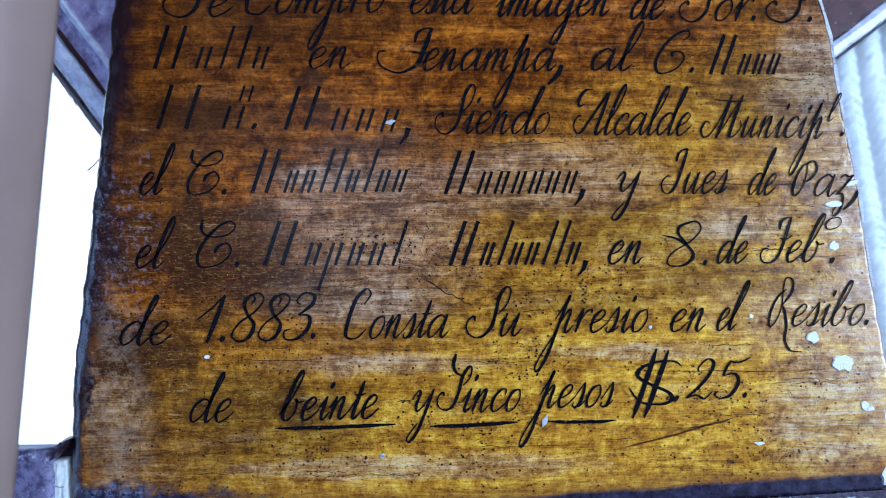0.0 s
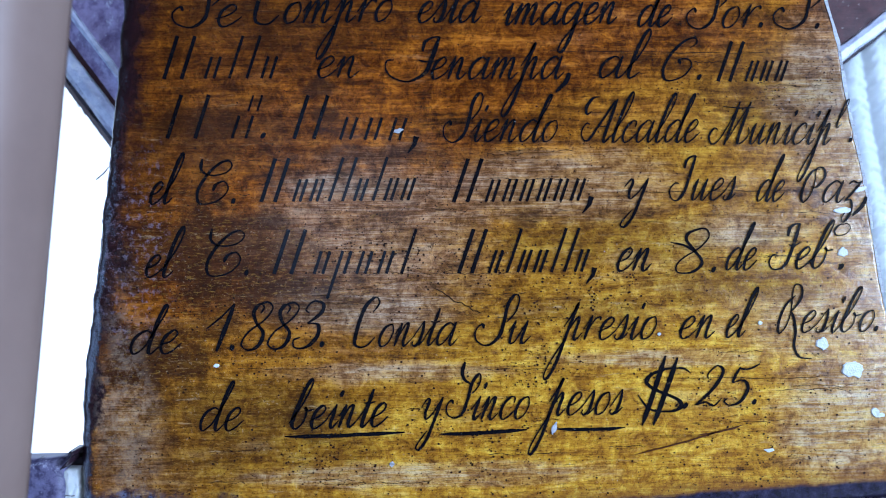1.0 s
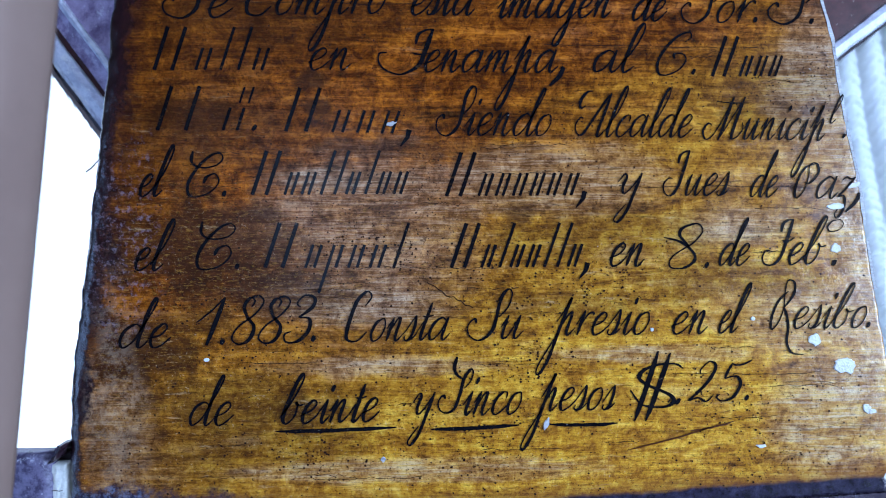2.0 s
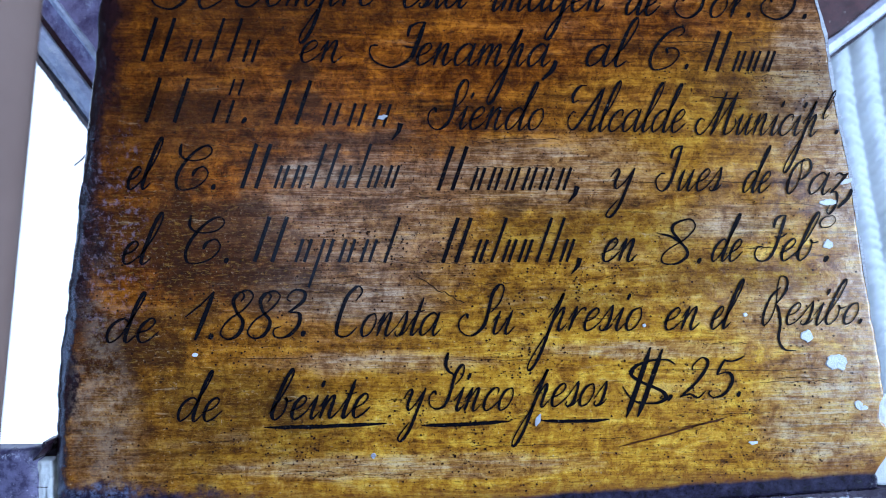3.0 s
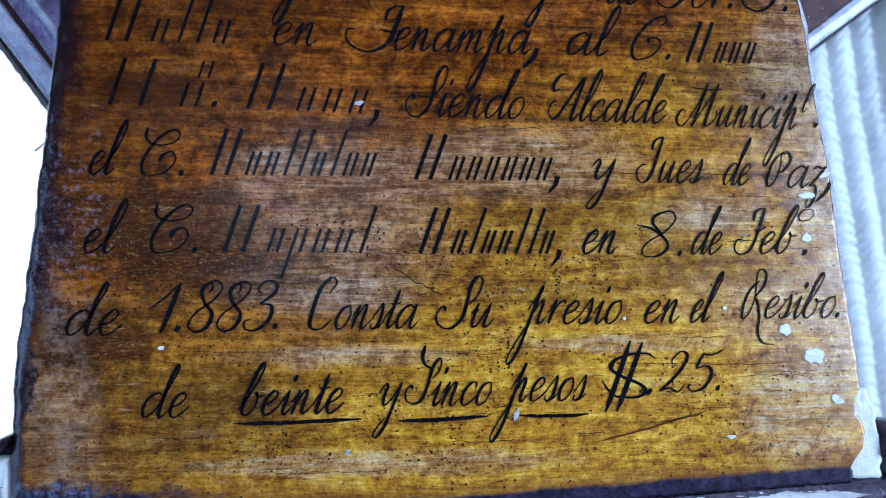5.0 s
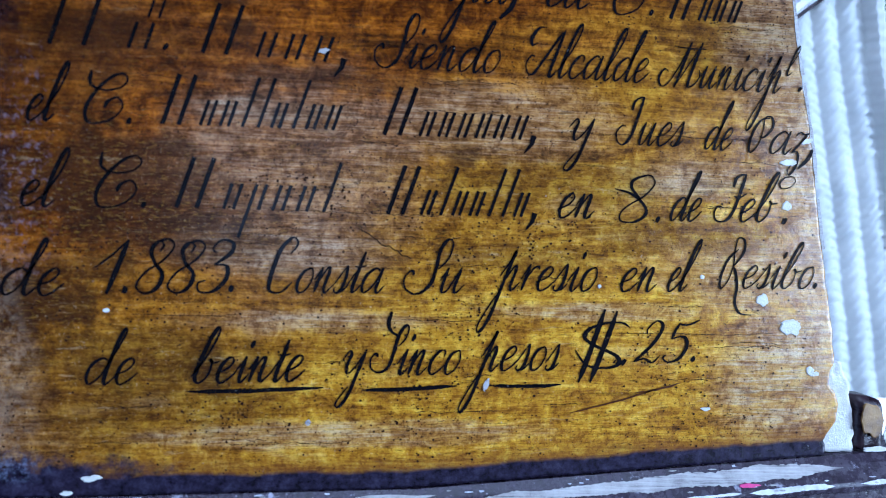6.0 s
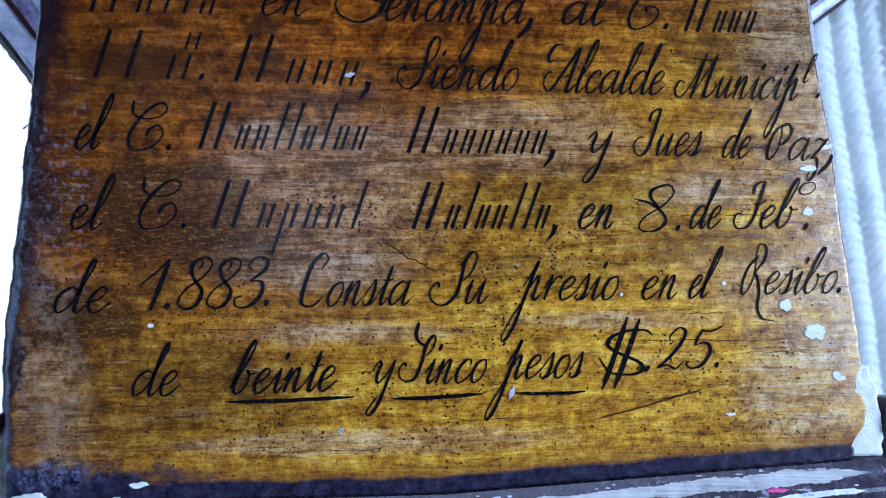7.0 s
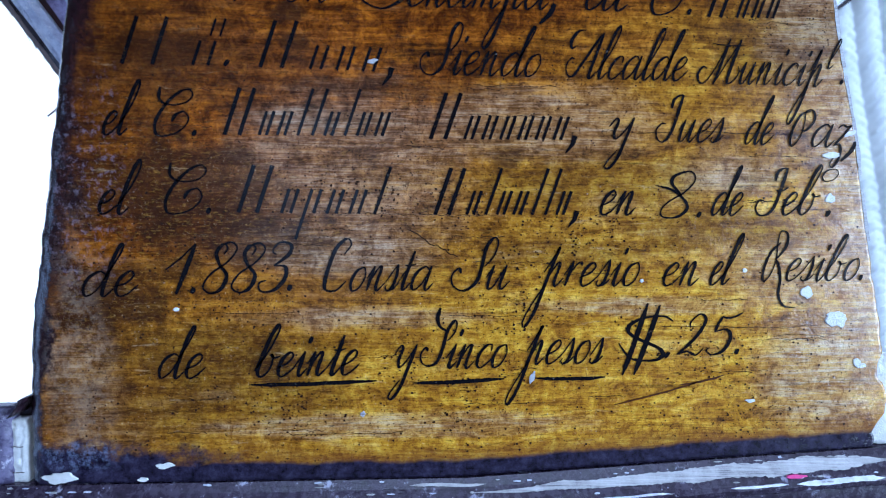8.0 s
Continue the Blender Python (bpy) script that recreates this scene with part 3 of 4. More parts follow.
part("ridge", scroll(LO, LD, LN, 0.20, [(-0.0012, -0.004), (0.0008, -0.0052), (0.0028, -0.003), (0.0028, 0.02), (-0.0012, 0.02)], 2), PALE_LILAC, la)
part("cove", scroll(LO, LD, LN, 0.20, [(0.0028, 0.000), (0.008, 0.002), (0.0130, 0.003), (0.0130, 0.03), (0.0028, 0.03)], 3), PURPLE, la)
part("groove", scroll(LO, LD, LN, 0.20, [(0.0130, 0.004), (0.0170, 0.006), (0.0170, 0.03), (0.0130, 0.03)], 4), RED, la)
part("bead", scroll(LO, LD, LN, 0.20, [(0.0170, 0.002), (0.0200, -0.002), (0.0250, -0.001), (0.0290, 0.004), (0.0290, 0.03), (0.0170, 0.03)], 5), PALE_LILAC, la)
part("under_lip", scroll(LO, LD, LN, 0.20, [(0.0335, 0.020), (0.0380, 0.022), (0.0420, 0.028), (0.0400, 0.034), (0.0335, 0.034)], 7), FIBRE, la, "soft brown band below the lip")
part("lip", scroll(LO, LD, LN, 0.20, [(0.0290, 0.008), (0.0335, 0.012), (0.0335, 0.03), (0.0290, 0.03)], 6), MAROON, la)

RD, RN = (0.80, 0, 0.60), (0.60, 0, -0.80)
RO = (0.2745, 0.062, 0.1335)
ra = part("side_scroll", scroll(RO, RD, RN, 0.16, [(-0.060, 0.0), (-0.001, 0.0), (0.0, 0.030), (-0.06, 0.030)], 11), RED, pedestal, "oxblood-painted carved side scroll")
part("bead", scroll(RO, RD, RN, 0.16, [(0.0, 0.001), (0.003, -0.0025), (0.007, -0.001), (0.0095, 0.004), (0.0095, 0.03), (0.0, 0.03)], 12), PALE_LILAC, ra)
# Dark maroon strip put in for the shadow under the bead.
part("groove", scroll(RO, RD, RN, 0.16, [(0.0095, 0.006), (0.0125, 0.010), (0.0125, 0.03), (0.0095, 0.03)], 13), MAROON, ra)


# frayed brown cloth that hangs below the scroll
def fringe():
    bm = bmesh.new()
    rnd = random.Random(11)
    o, d, n = Vector(LO), Vector(LD).normalized(), Vector(LN).normalized()
    for i in range(320):
        s = rnd.uniform(-0.075, 0.06)
        p = o + d * s + n * 0.0400 + Vector((0, 0.026 + rnd.uniform(-0.004, 0.006), 0))
        ln = rnd.uniform(0.0005, 0.0025) * (1.0 if s > -0.02 else 0.8)
        q = p + Vector((rnd.uniform(-0.002, 0.003), rnd.uniform(-0.002, 0.002), -1)).normalized() * 0 + n * ln * 0.7 + d * rnd.uniform(-0.002, 0.006)
        w = rnd.uniform(0.0002, 0.0005)
        vs = [bm.verts.new(p + d * w), bm.verts.new(p - d * w), bm.verts.new(q)]
        vb = [bm.verts.new(v.co + Vector((0, w, 0))) for v in vs]
        bm.faces.new(vs)
        bm.faces.new(vb[::-1])
        for k in range(3):
            bm.faces.new((vs[k], vb[k], vb[(k + 1) % 3], vs[(k + 1) % 3]))
    for pts in (((-0.1975, 0.055), (-0.2005, 0.047), (-0.2060, 0.041), (-0.2098, 0.0380)), ((-0.2010, 0.020), (-0.2035, 0.0185), (-0.2060, 0.0183))):
        for dy in (0.066, 0.0666):
            ribbon(bm, pts, [0.0009] * len(pts), dy)
    return bm


part("frayed_edge", fringe(), FIBRE, la, "frayed brown fibre hanging below")

# ---- lettering ----
INK_Y = -0.00030
SLANT = 0.34

# Pen strokes of the script, upright, in letter heights: downstrokes swell, upstrokes stay hairlines.
# A stroke is a list of points, or (weight, points).
PEN, ADVANCE = {}, {}


def letter(ch, advance, *strokes):
    PEN[ch], ADVANCE[ch] = strokes, advance


BOWL = [(0.78, 0.82), (0.50, 1.0), (0.18, 0.72), (0.12, 0.3), (0.30, 0.0), (0.60, 0.28), (0.80, 0.95)]
HOOK = [(0.80, 1.02), (0.78, 0.5), (0.79, 0.15), (0.92, 0.0), (1.14, 0.3)]
letter("a", 1.08, BOWL, HOOK)
letter("b", 0.92, (1.2, [(0.0, 0.25), (0.36, 1.1), (0.52, 1.9), (0.42, 2.15), (0.26, 1.75), (0.15, 0.9), (0.15, 0.25), (0.38, 0.0), (0.66, 0.32), (0.64, 0.8), (0.52, 0.92), (0.70, 0.78), (0.95, 0.85)]))
letter("c", 0.78, [(0.66, 0.70), (0.62, 0.95), (0.38, 0.96), (0.14, 0.6), (0.16, 0.2), (0.36, 0.0), (0.60, 0.12), (0.84, 0.42)])
letter("d", 1.08, BOWL, (1.2, [(0.62, 0.35), (0.92, 1.4), (1.02, 2.0), (0.94, 2.12), (0.84, 1.75), (0.79, 1.0), (0.79, 0.2), (0.92, 0.0), (1.14, 0.3)]))
letter("e", 0.80, [(0.02, 0.36), (0.44, 0.55), (0.60, 0.84), (0.42, 1.0), (0.17, 0.72), (0.14, 0.28), (0.32, 0.0), (0.60, 0.12), (0.86, 0.45)])
letter("g", 1.05, BOWL, (1.2, [(0.80, 1.02), (0.78, 0.2), (0.76, -0.7), (0.60, -1.25), (0.38, -1.2), (0.44, -0.75), (0.74, -0.2), (1.08, 0.3)]))
letter("i", 0.55, [(0.0, 0.4), (0.24, 0.95)], [(0.27, 1.02), (0.25, 0.5), (0.26, 0.15), (0.38, 0.0), (0.60, 0.32)], (1.5, [(0.36, 1.62), (0.33, 1.34)]))
letter("l", 0.52, (1.25, [(0.0, 0.25), (0.36, 1.1), (0.52, 1.9), (0.42, 2.25), (0.26, 1.9), (0.17, 1.0), (0.16, 0.25), (0.30, 0.0), (0.58, 0.3)]))
ARCH = [(0.17, 0.30), (0.34, 0.84), (0.48, 1.0), (0.54, 0.80)]
letter("m", 1.28, [(0.0, 0.5), (0.15, 0.96)], [(0.18, 1.02), (0.17, 0.5), (0.16, 0.0)], ARCH + [(0.53, 0.4), (0.52, 0.0)],
       [(x + 0.37, z) for x, z in ARCH] + [(0.90, 0.45), (0.91, 0.14), (1.04, 0.0), (1.28, 0.32)])
letter("n", 0.92, [(0.0, 0.5), (0.15, 0.96)], [(0.18, 1.02), (0.17, 0.5), (0.16, 0.0)], ARCH + [(0.53, 0.45), (0.55, 0.14), (0.68, 0.0), (0.92, 0.32)])
letter("o", 0.82, [(0.52, 0.98), (0.22, 0.84), (0.11, 0.40), (0.28, 0.02), (0.58, 0.14), (0.70, 0.58), (0.56, 0.94), (0.40, 0.96)])
letter("p", 0.98, (1.15, [(0.02, 0.55), (0.22, 1.15), (0.34, 1.62), (0.30, 1.1), (0.26, 0.2), (0.24, -0.8), (0.14, -1.45), (-0.03, -1.72), (-0.16, -1.45), (-0.04, -0.85), (0.27, 0.1)]),
       [(0.27, 0.30), (0.44, 0.84), (0.57, 1.0), (0.63, 0.80), (0.62, 0.40), (0.64, 0.12), (0.76, 0.0), (0.98, 0.32)])
letter("r", 0.70, [(0.0, 0.45), (0.18, 1.0)], [(0.21, 1.08), (0.20, 0.5), (0.19, 0.0)], [(0.20, 0.35), (0.38, 0.88), (0.58, 1.0), (0.66, 0.86)])
letter("s", 0.62, [(0.0, 0.3), (0.34, 1.12)], [(0.35, 1.12), (0.44, 0.65), (0.42, 0.2), (0.26, 0.0), (0.10, 0.10), (0.12, 0.24)], [(0.30, 0.0), (0.48, 0.08), (0.66, 0.32)])
letter("t", 0.56, [(0.0, 0.3), (0.26, 1.0)], (1.2, [(0.31, 1.66), (0.28, 0.9), (0.27, 0.2), (0.38, 0.0), (0.60, 0.32)]), [(0.06, 1.06), (0.30, 1.04), (0.58, 1.10)])
letter("u", 0.98, [(0.0, 0.5), (0.13, 0.96)], [(0.16, 1.02), (0.14, 0.4), (0.22, 0.02), (0.42, 0.16), (0.62, 0.92)], [(0.66, 1.02), (0.64, 0.4), (0.66, 0.12), (0.78, 0.0), (1.00, 0.32)])
letter("y", 0.90, [(0.0, 0.62), (0.13, 0.98), (0.24, 0.85), (0.22, 0.40), (0.34, 0.10), (0.54, 0.42), (0.68, 0.98)],
       (1.15, [(0.70, 1.05), (0.67, 0.2), (0.62, -0.7), (0.46, -1.2), (0.30, -1.12), (0.36, -0.8), (0.52, -0.4)]))
letter("z", 0.75, [(0.04, 0.84), (0.20, 1.0), (0.42, 0.90), (0.62, 1.0)], [(0.62, 1.0), (0.36, 0.5), (0.10, 0.04)], [(0.10, 0.04), (0.34, 0.14), (0.52, -0.15), (0.56, -0.6), (0.40, -0.92), (0.24, -0.7), (0.40, -0.3)])
letter("A", 1.55, (1.5, [(0.22, 2.05), (-0.14, 1.98), (-0.34, 1.6), (-0.18, 1.28), (0.04, 1.38)]),
       [(1.14, 1.88), (0.90, 1.3), (0.62, 0.6), (0.40, 0.12), (0.10, 0.12), (-0.16, 0.5), (-0.04, 0.86), (0.16, 0.80)],
       (1.35, [(1.22, 1.95), (1.20, 1.0), (1.18, 0.2), (1.30, 0.0), (1.52, 0.3)]), [(0.78, 0.70), (1.28, 0.74)])
letter("C", 1.45, (1.25, [(-0.44, 2.02), (-0.34, 1.55), (0.10, 1.30), (0.78, 1.36), (1.04, 1.68), (0.80, 1.94), (0.36, 1.76), (0.0, 1.25), (-0.18, 0.6), (0.02, 0.08), (0.48, 0.0),
                          (1.02, 0.25), (1.20, 0.68), (0.92, 1.0), (0.58, 0.88), (0.52, 0.6)]))
letter("G", 1.40, (1.2, [(0.74, 1.55), (0.95, 1.78), (0.78, 2.02), (0.34, 1.82), (-0.02, 1.25), (-0.14, 0.6), (0.08, 0.06), (0.50, 0.0), (0.94, 0.28), (1.06, 0.74), (0.80, 1.0), (0.46, 0.98), (0.56, 0.74)]))
letter("E", 0.92, (1.5, [(0.27, 1.5), (0.44, 1.92), (0.14, 2.15), (-0.20, 1.75), (-0.26, 0.9), (-0.18, 0.25), (0.06, 0.02), (0.46, 0.02), (0.78, 0.4)]))
letter("J", 1.05, (1.2, [(0.64, 2.10), (0.36, 2.04), (0.20, 1.85), (0.25, 1.5)]), (1.4, [(0.62, 2.10), (0.66, 1.2), (0.66, 0.4), (0.44, 0.0), (0.08, 0.12), (-0.16, 0.5), (-0.02, 0.80), (0.24, 0.80)]))
letter("F", 0.98, (1.2, [(0.64, 2.10), (0.36, 2.04), (0.20, 1.85), (0.25, 1.5)]), (1.3, [(0.62, 2.10), (0.66, 1.2), (0.66, 0.4), (0.44, 0.0), (0.02, 0.0), (-0.24, 0.30), (-0.20, 0.62), (0.04, 0.62)]), [(0.42, 1.10), (0.72, 1.06), (1.00, 1.25)])
letter("M", 2.20, [(0.32, 0.60), (0.04, 0.72), (-0.10, 0.36), (0.20, 0.0), (0.52, 0.14), (0.80, 0.9), (0.98, 1.88)], (1.3, [(1.00, 1.95), (0.98, 1.0), (0.92, -0.05)]),
       [(0.94, 0.0), (1.30, 1.0), (1.60, 1.85)], (1.5, [(1.62, 1.95), (1.58, 0.7), (1.66, 0.04), (1.98, 0.14), (2.12, 0.5), (1.96, 0.78)]), [(0.10, 1.74), (1.0, 1.66), (1.95, 1.68)])
letter("P", 0.78, [(0.34, 1.58), (-0.04, 1.45), (-0.20, 0.9), (-0.14, 0.25), (0.06, 0.0), (0.26, 0.4), (0.24, 1.0), (0.12, 1.56), (0.42, 1.62), (0.64, 1.2), (0.42, 0.72), (0.16, 0.74)])
letter("R", 0.92, [(0.18, 1.75), (-0.14, 1.3), (-0.20, 0.6), (0.0, 0.0), (0.24, 0.3), (0.24, 1.0), (0.02, 1.75), (-0.02, 2.25), (0.34, 2.15), (0.50, 1.6), (0.26, 1.0)],
       (1.3, [(0.26, 1.0), (0.58, 0.55), (0.84, 0.0), (1.02, -0.65), (1.50, -1.15), (2.10, -1.22)]))
letter("S", 1.22, (1.35, [(0.98, 0.95), (1.22, 1.4), (1.20, 1.98), (0.96, 2.16), (0.80, 1.75), (0.88, 1.0), (0.88, 0.35), (0.52, -0.04), (0.0, 0.18), (-0.20, 0.62), (-0.02, 0.92), (0.12, 0.72)]))
letter("Z", 1.22, (1.2, [(0.98, 1.15), (1.20, 1.5), (1.16, 1.90), (0.98, 2.0), (0.82, 1.6), (0.88, 0.9), (0.84, 0.3), (0.50, 0.1), (0.10, 0.25), (-0.10, 0.62), (0.04, 0.88), (0.20, 0.72)]),
       (1.6, [(0.08, 2.55), (0.12, 2.1), (0.40, 1.75), (0.84, 1.55)]))
letter("T", 2.02, (1.2, [(1.95, 1.92), (1.60, 1.86), (1.36, 1.66), (1.40, 1.25)]), (1.9, [(1.95, 1.92), (1.92, 0.9), (1.82, 0.25), (1.20, -0.12), (0.46, 0.05), (0.0, 0.42), (-0.10, 0.82), (0.22, 0.86)]), (1.6, [(1.34, 0.84), (1.72, 0.78), (2.18, 0.82)]))
letter("1", 0.62, [(-0.40, 1.0), (0.0, 1.45), (0.36, 2.05)], (1.6, [(0.37, 2.05), (0.32, 1.0), (0.26, 0.0)]))
letter("2", 1.0, (1.3, [(0.10, 1.35), (0.02, 1.62), (0.26, 2.0), (0.56, 1.7), (0.42, 0.9), (-0.04, 0.05)]), [(-0.04, 0.05), (0.30, 0.2), (0.66, 0.0), (0.86, 0.36)])
letter("3", 0.98, (1.3, [(0.30, 1.5), (0.12, 1.68), (0.30, 2.0), (0.70, 1.9), (0.74, 1.5), (0.34, 1.06)]), (1.3, [(0.34, 1.06), (0.76, 1.0), (0.88, 0.5), (0.60, 0.04), (0.16, 0.04), (0.02, 0.35), (0.24, 0.48)]))
letter("5", 0.98, [(0.16, 1.9), (0.08, 1.5), (0.06, 1.12)], (2.0, [(0.14, 1.86), (0.40, 1.78), (0.62, 1.84), (0.86, 2.04)]), (1.4, [(0.06, 1.12), (0.46, 1.24), (0.74, 0.8), (0.62, 0.2), (0.28, 0.0), (0.0, 0.2), (0.08, 0.36)]))
letter("8", 1.0, (1.3, [(0.44, 1.55), (0.50, 1.8), (0.30, 1.95), (0.16, 1.62), (0.40, 1.15), (0.78, 0.70), (0.74, 0.18), (0.42, 0.0), (0.08, 0.26), (0.20, 0.78), (0.66, 1.25), (0.84, 1.75), (0.60, 2.02), (0.30, 1.95)]))
letter("o8", 0.9, (1.2, [(-0.30, 1.42), (0.10, 1.25), (0.52, 0.85), (0.72, 0.4), (0.50, 0.02), (0.14, 0.10), (0.10, 0.55), (0.52, 1.15), (0.66, 1.65), (0.44, 2.0), (0.10, 1.80), (0.12, 1.45), (0.45, 1.0)]))
letter("$", 1.5, (1.5, [(1.16, 1.62), (0.86, 1.82), (0.40, 1.82), (-0.02, 1.62), (-0.06, 1.25), (0.44, 0.86), (1.04, 0.52), (1.24, 0.18), (0.92, 0.0), (0.30, 0.15), (-0.22, 0.78)]))
letter(".", 0.42, (2.2, [(0.20, 0.26), (0.17, 0.02)]))
letter(",", 0.45, (2.0, [(0.30, 0.28), (0.32, 0.05), (0.24, -0.25), (-0.02, -0.62)]))


def glide(pts, steps=7):
    """A smooth run through the points of a stroke."""
    out = []
    n = len(pts)
    for k in range(n - 1):
        p0, p1, p2, p3 = (Vector(pts[min(max(k + d, 0), n - 1)]) for d in (-1, 0, 1, 2))
        for s in range(steps):
            t = s / steps
            out.append(0.5 * (2 * p1 + (p2 - p0) * t + (2 * p0 - 5 * p1 + 4 * p2 - p3) * t * t + (3 * p1 - p0 - 3 * p2 + p3) * t ** 3))
    out.append(Vector(pts[-1]))
    return out


def strokes_of(ch):
    for s in PEN[ch]:
        weight, pts = s if isinstance(s, tuple) else (1.0, s)
        yield weight, glide(pts)


def word(text, x0, z0, x1, z1, xh, bold=1.0):
    """One painted word in slanted script, letter by letter, its foot from (x0, z0) to (x1, z1) mm, letters xh mm high."""
    marks = text if isinstance(text, tuple) else tuple(text)
    at, u = [], 0.0
    for ch in marks:
        at.append(u)
        u += ADVANCE[ch]
    pts = [(u0 + p.x, p.y) for u0, ch in zip(at, marks) for _, run in strokes_of(ch) for p in run]
    body = [p for p in pts if -0.3 < p[1] < 1.5] or pts
    sx = (x1 - x0) / u
    for _ in range(6):
        spread = [sx * a + SLANT * xh * b for a, b in body]
        sx += (x1 - x0 - (max(spread) - min(spread))) / u
    off = x0 - min(sx * a + SLANT * xh * b for a, b in body)
    for u0, ch in zip(at, marks):
        bm = bmesh.new()
        lift = 0.00012 * rnd_ink.random()
        size = 1 + 0.05 * noise.noise((u0 * 3, x0, z0))
        for k, (weight, run) in enumerate(strokes_of(ch)):
            path, widths = [], []
            n = len(run)
            for i, p in enumerate(run):
                d = run[min(i + 1, n - 1)] - run[max(i - 1, 0)]
                down = max(0.0, -d.y / max(d.length, 1e-6))
                end = min(i, n - 1 - i) / 4.0
                h = p.y * size
                x = off + sx * (u0 + p.x) + SLANT * xh * h
                z = z0 + (z1 - z0) * (u0 + p.x) / u + xh * h + 0.02 * xh * noise.noise((x * 0.2, z0, 5))
                path.append((x / 1000, z / 1000))
                w = 0.066 + 0.062 * weight * down ** 1.4 + 0.010 * (weight - 1)
                widths.append(bold * xh / 1000 * w * (0.5 + 0.5 * min(1.0, end)) * (1 + 0.22 * noise.noise((x * 0.45, z * 0.45, 8))))
            ribbon(bm, path, widths, INK_Y - lift - 0.00003 * k)
        part("painted_letter", bm, INK, board)


rnd_ink = random.Random(3)


def bars(pattern, x0, z0, x1, z1, xh, comma=False):
    """A name, shown as slanted plain bars: C capital, l tall, x small, p with a foot."""
    x0, z0, x1, z1, xh = x0 / 1000, z0 / 1000, x1 / 1000, z1 / 1000, xh / 1000
    wide = {"C": 2.0, "x": 1.0, "l": 0.8, "p": 1.0}
    total = sum(wide[c] for c in pattern)
    u = 0.0
    for c in pattern:
        w = (x1 - x0 - SLANT * xh) * wide[c] / total
        x = x0 + (x1 - x0 - SLANT * xh) * u / total
        z = z0 + (z1 - z0) * u / total
        top, low = {"C": (1.95, 0.0), "l": (1.95, 0.0), "x": (1.0, 0.0), "p": (1.0, -1.1)}[c]
        for f in ((0.12, 0.52) if c != "l" else (0.3,)):
            bx, bw = x + w * f, xh * (0.13 if c != "C" else 0.17)
            bm = bmesh.new()
            ribbon(bm, [(bx + SLANT * low * xh, z + low * xh), (bx + SLANT * top * xh, z + top * xh)], [bw, bw], INK_Y)
            part("painted_bar", bm, INK, board)
            low = 0.0
        u += wide[c]
    if comma:
        bm = bmesh.new()
        ribbon(bm, [(x1 - 0.001, z1 + 0.002), (x1 - 0.002, z1 - 0.002), (x1 - 0.0055, z1 - 0.0065)], [0.0028, 0.0022, 0.0006], INK_Y)
        part("painted_comma", bm, INK, board)


def dash(x0, z0, x1, z1, w, seed, mat=INK, name="underline"):
    n = 24
    bm = bmesh.new()
    pts = [((x0 + (x1 - x0) * i / (n - 1)) / 1000, (z0 + (z1 - z0) * i / (n - 1) + 0.35 * noise.noise((i * 0.25, seed, 1)) - 0.6 * math.sin(math.pi * i / (n - 1))) / 1000) for i in range(n)]
    wd = [w / 1000 * (0.25 + 0.75 * min(1, 6 * i / (n - 1), 5 * (1 - i / (n - 1)) + 0.1)) * (1 + 0.25 * noise.noise((i * 0.6, seed, 4))) for i in range(n)]
    ribbon(bm, pts, wd, INK_Y)
    return part(name, bm, mat, board)


word("Se", -132, 109.6, -97, 110, 11.0, 1.1)
word("Eompro", -90.5, 111.2, -21, 113, 11.0, 1.15)
word("esta", -8.2, 112.3, 24.6, 112.7, 11.0, 1.2)
word("imagen", 36, 111.4, 94.6, 112.4, 11.0, 1.2)
word("de", 106, 110.8, 123.5, 111, 11.0, 1.15)
word("Sor.", 131, 110.2, 170.5, 110.6, 11.0)
word("S.", 176.5, 110.5, 202, 110.3, 11.0)

bars("Cxllx", -139.5, 83.6, -74.3, 84.2, 11.0)
word("en", -60, 84.3, -38, 84.5, 11.0)
word("Tenampa,", -24.7, 83.8, 70, 84.3, 11.0, 1.1)
word("al", 86, 84.7, 109.5, 84.6, 11.0, 1.1)
word("G.", 119, 83.5, 138.6, 83.7, 11.0)
bars("Cxxx", 146, 83.1, 188.3, 83.5, 10.5)

bars("Cx", -140, 53.6, -84, 53.9, 11.3)
bars("x", -96, 67.5, -82, 67.5, 8.0)
word(".", -88.5, 53.5, -84.5, 53.5, 11.3)
bars("Cxxx", -74.7, 53.4, -8, 52.6, 11.3, True)
word("Siendo", 4.8, 52.1, 64, 51.8, 11.3, 0.95)
word("Alcalde", 76.6, 51.6, 138.5, 51.6, 11.3, 0.92)
word("Municip", 143.5, 50.8, 208.5, 50.4, 11.0, 0.9)
word("l", 210.5, 59.3, 216.0, 59.3, 6.6)
word(".", 218.0, 51.5, 220.5, 51.5, 9.0)

word("el", -145.7, 20.1, -130.5, 20.2, 11.5, 1.1)
word("C.", -121.5, 20.2, -102.4, 20.2, 11.5)
bars("Cxxllxlxx", -91, 21.1, -5.5, 21.9, 11.5)
bars("Cxxxxxx", 8, 20.8, 83, 21.5, 11.5, True)
word("y", 99.3, 21.2, 112.0, 21.3, 11.5)
word("Jues", 123.2, 21.3, 158, 21.4, 11.3, 0.9)
word("de", 169.8, 20.8, 184.5, 20.8, 11.3, 0.9)
word("Paz,", 193.2, 20.3, 228, 20, 11.3, 0.9)

word("el", -149, -17.4, -131, -17.5, 11.8, 1.1)
word("C.", -117.4, -16.9, -96.4, -16.9, 11.8)
bars("Cxpxxl", -85.6, -16.1, -7, -16.2, 11.8)
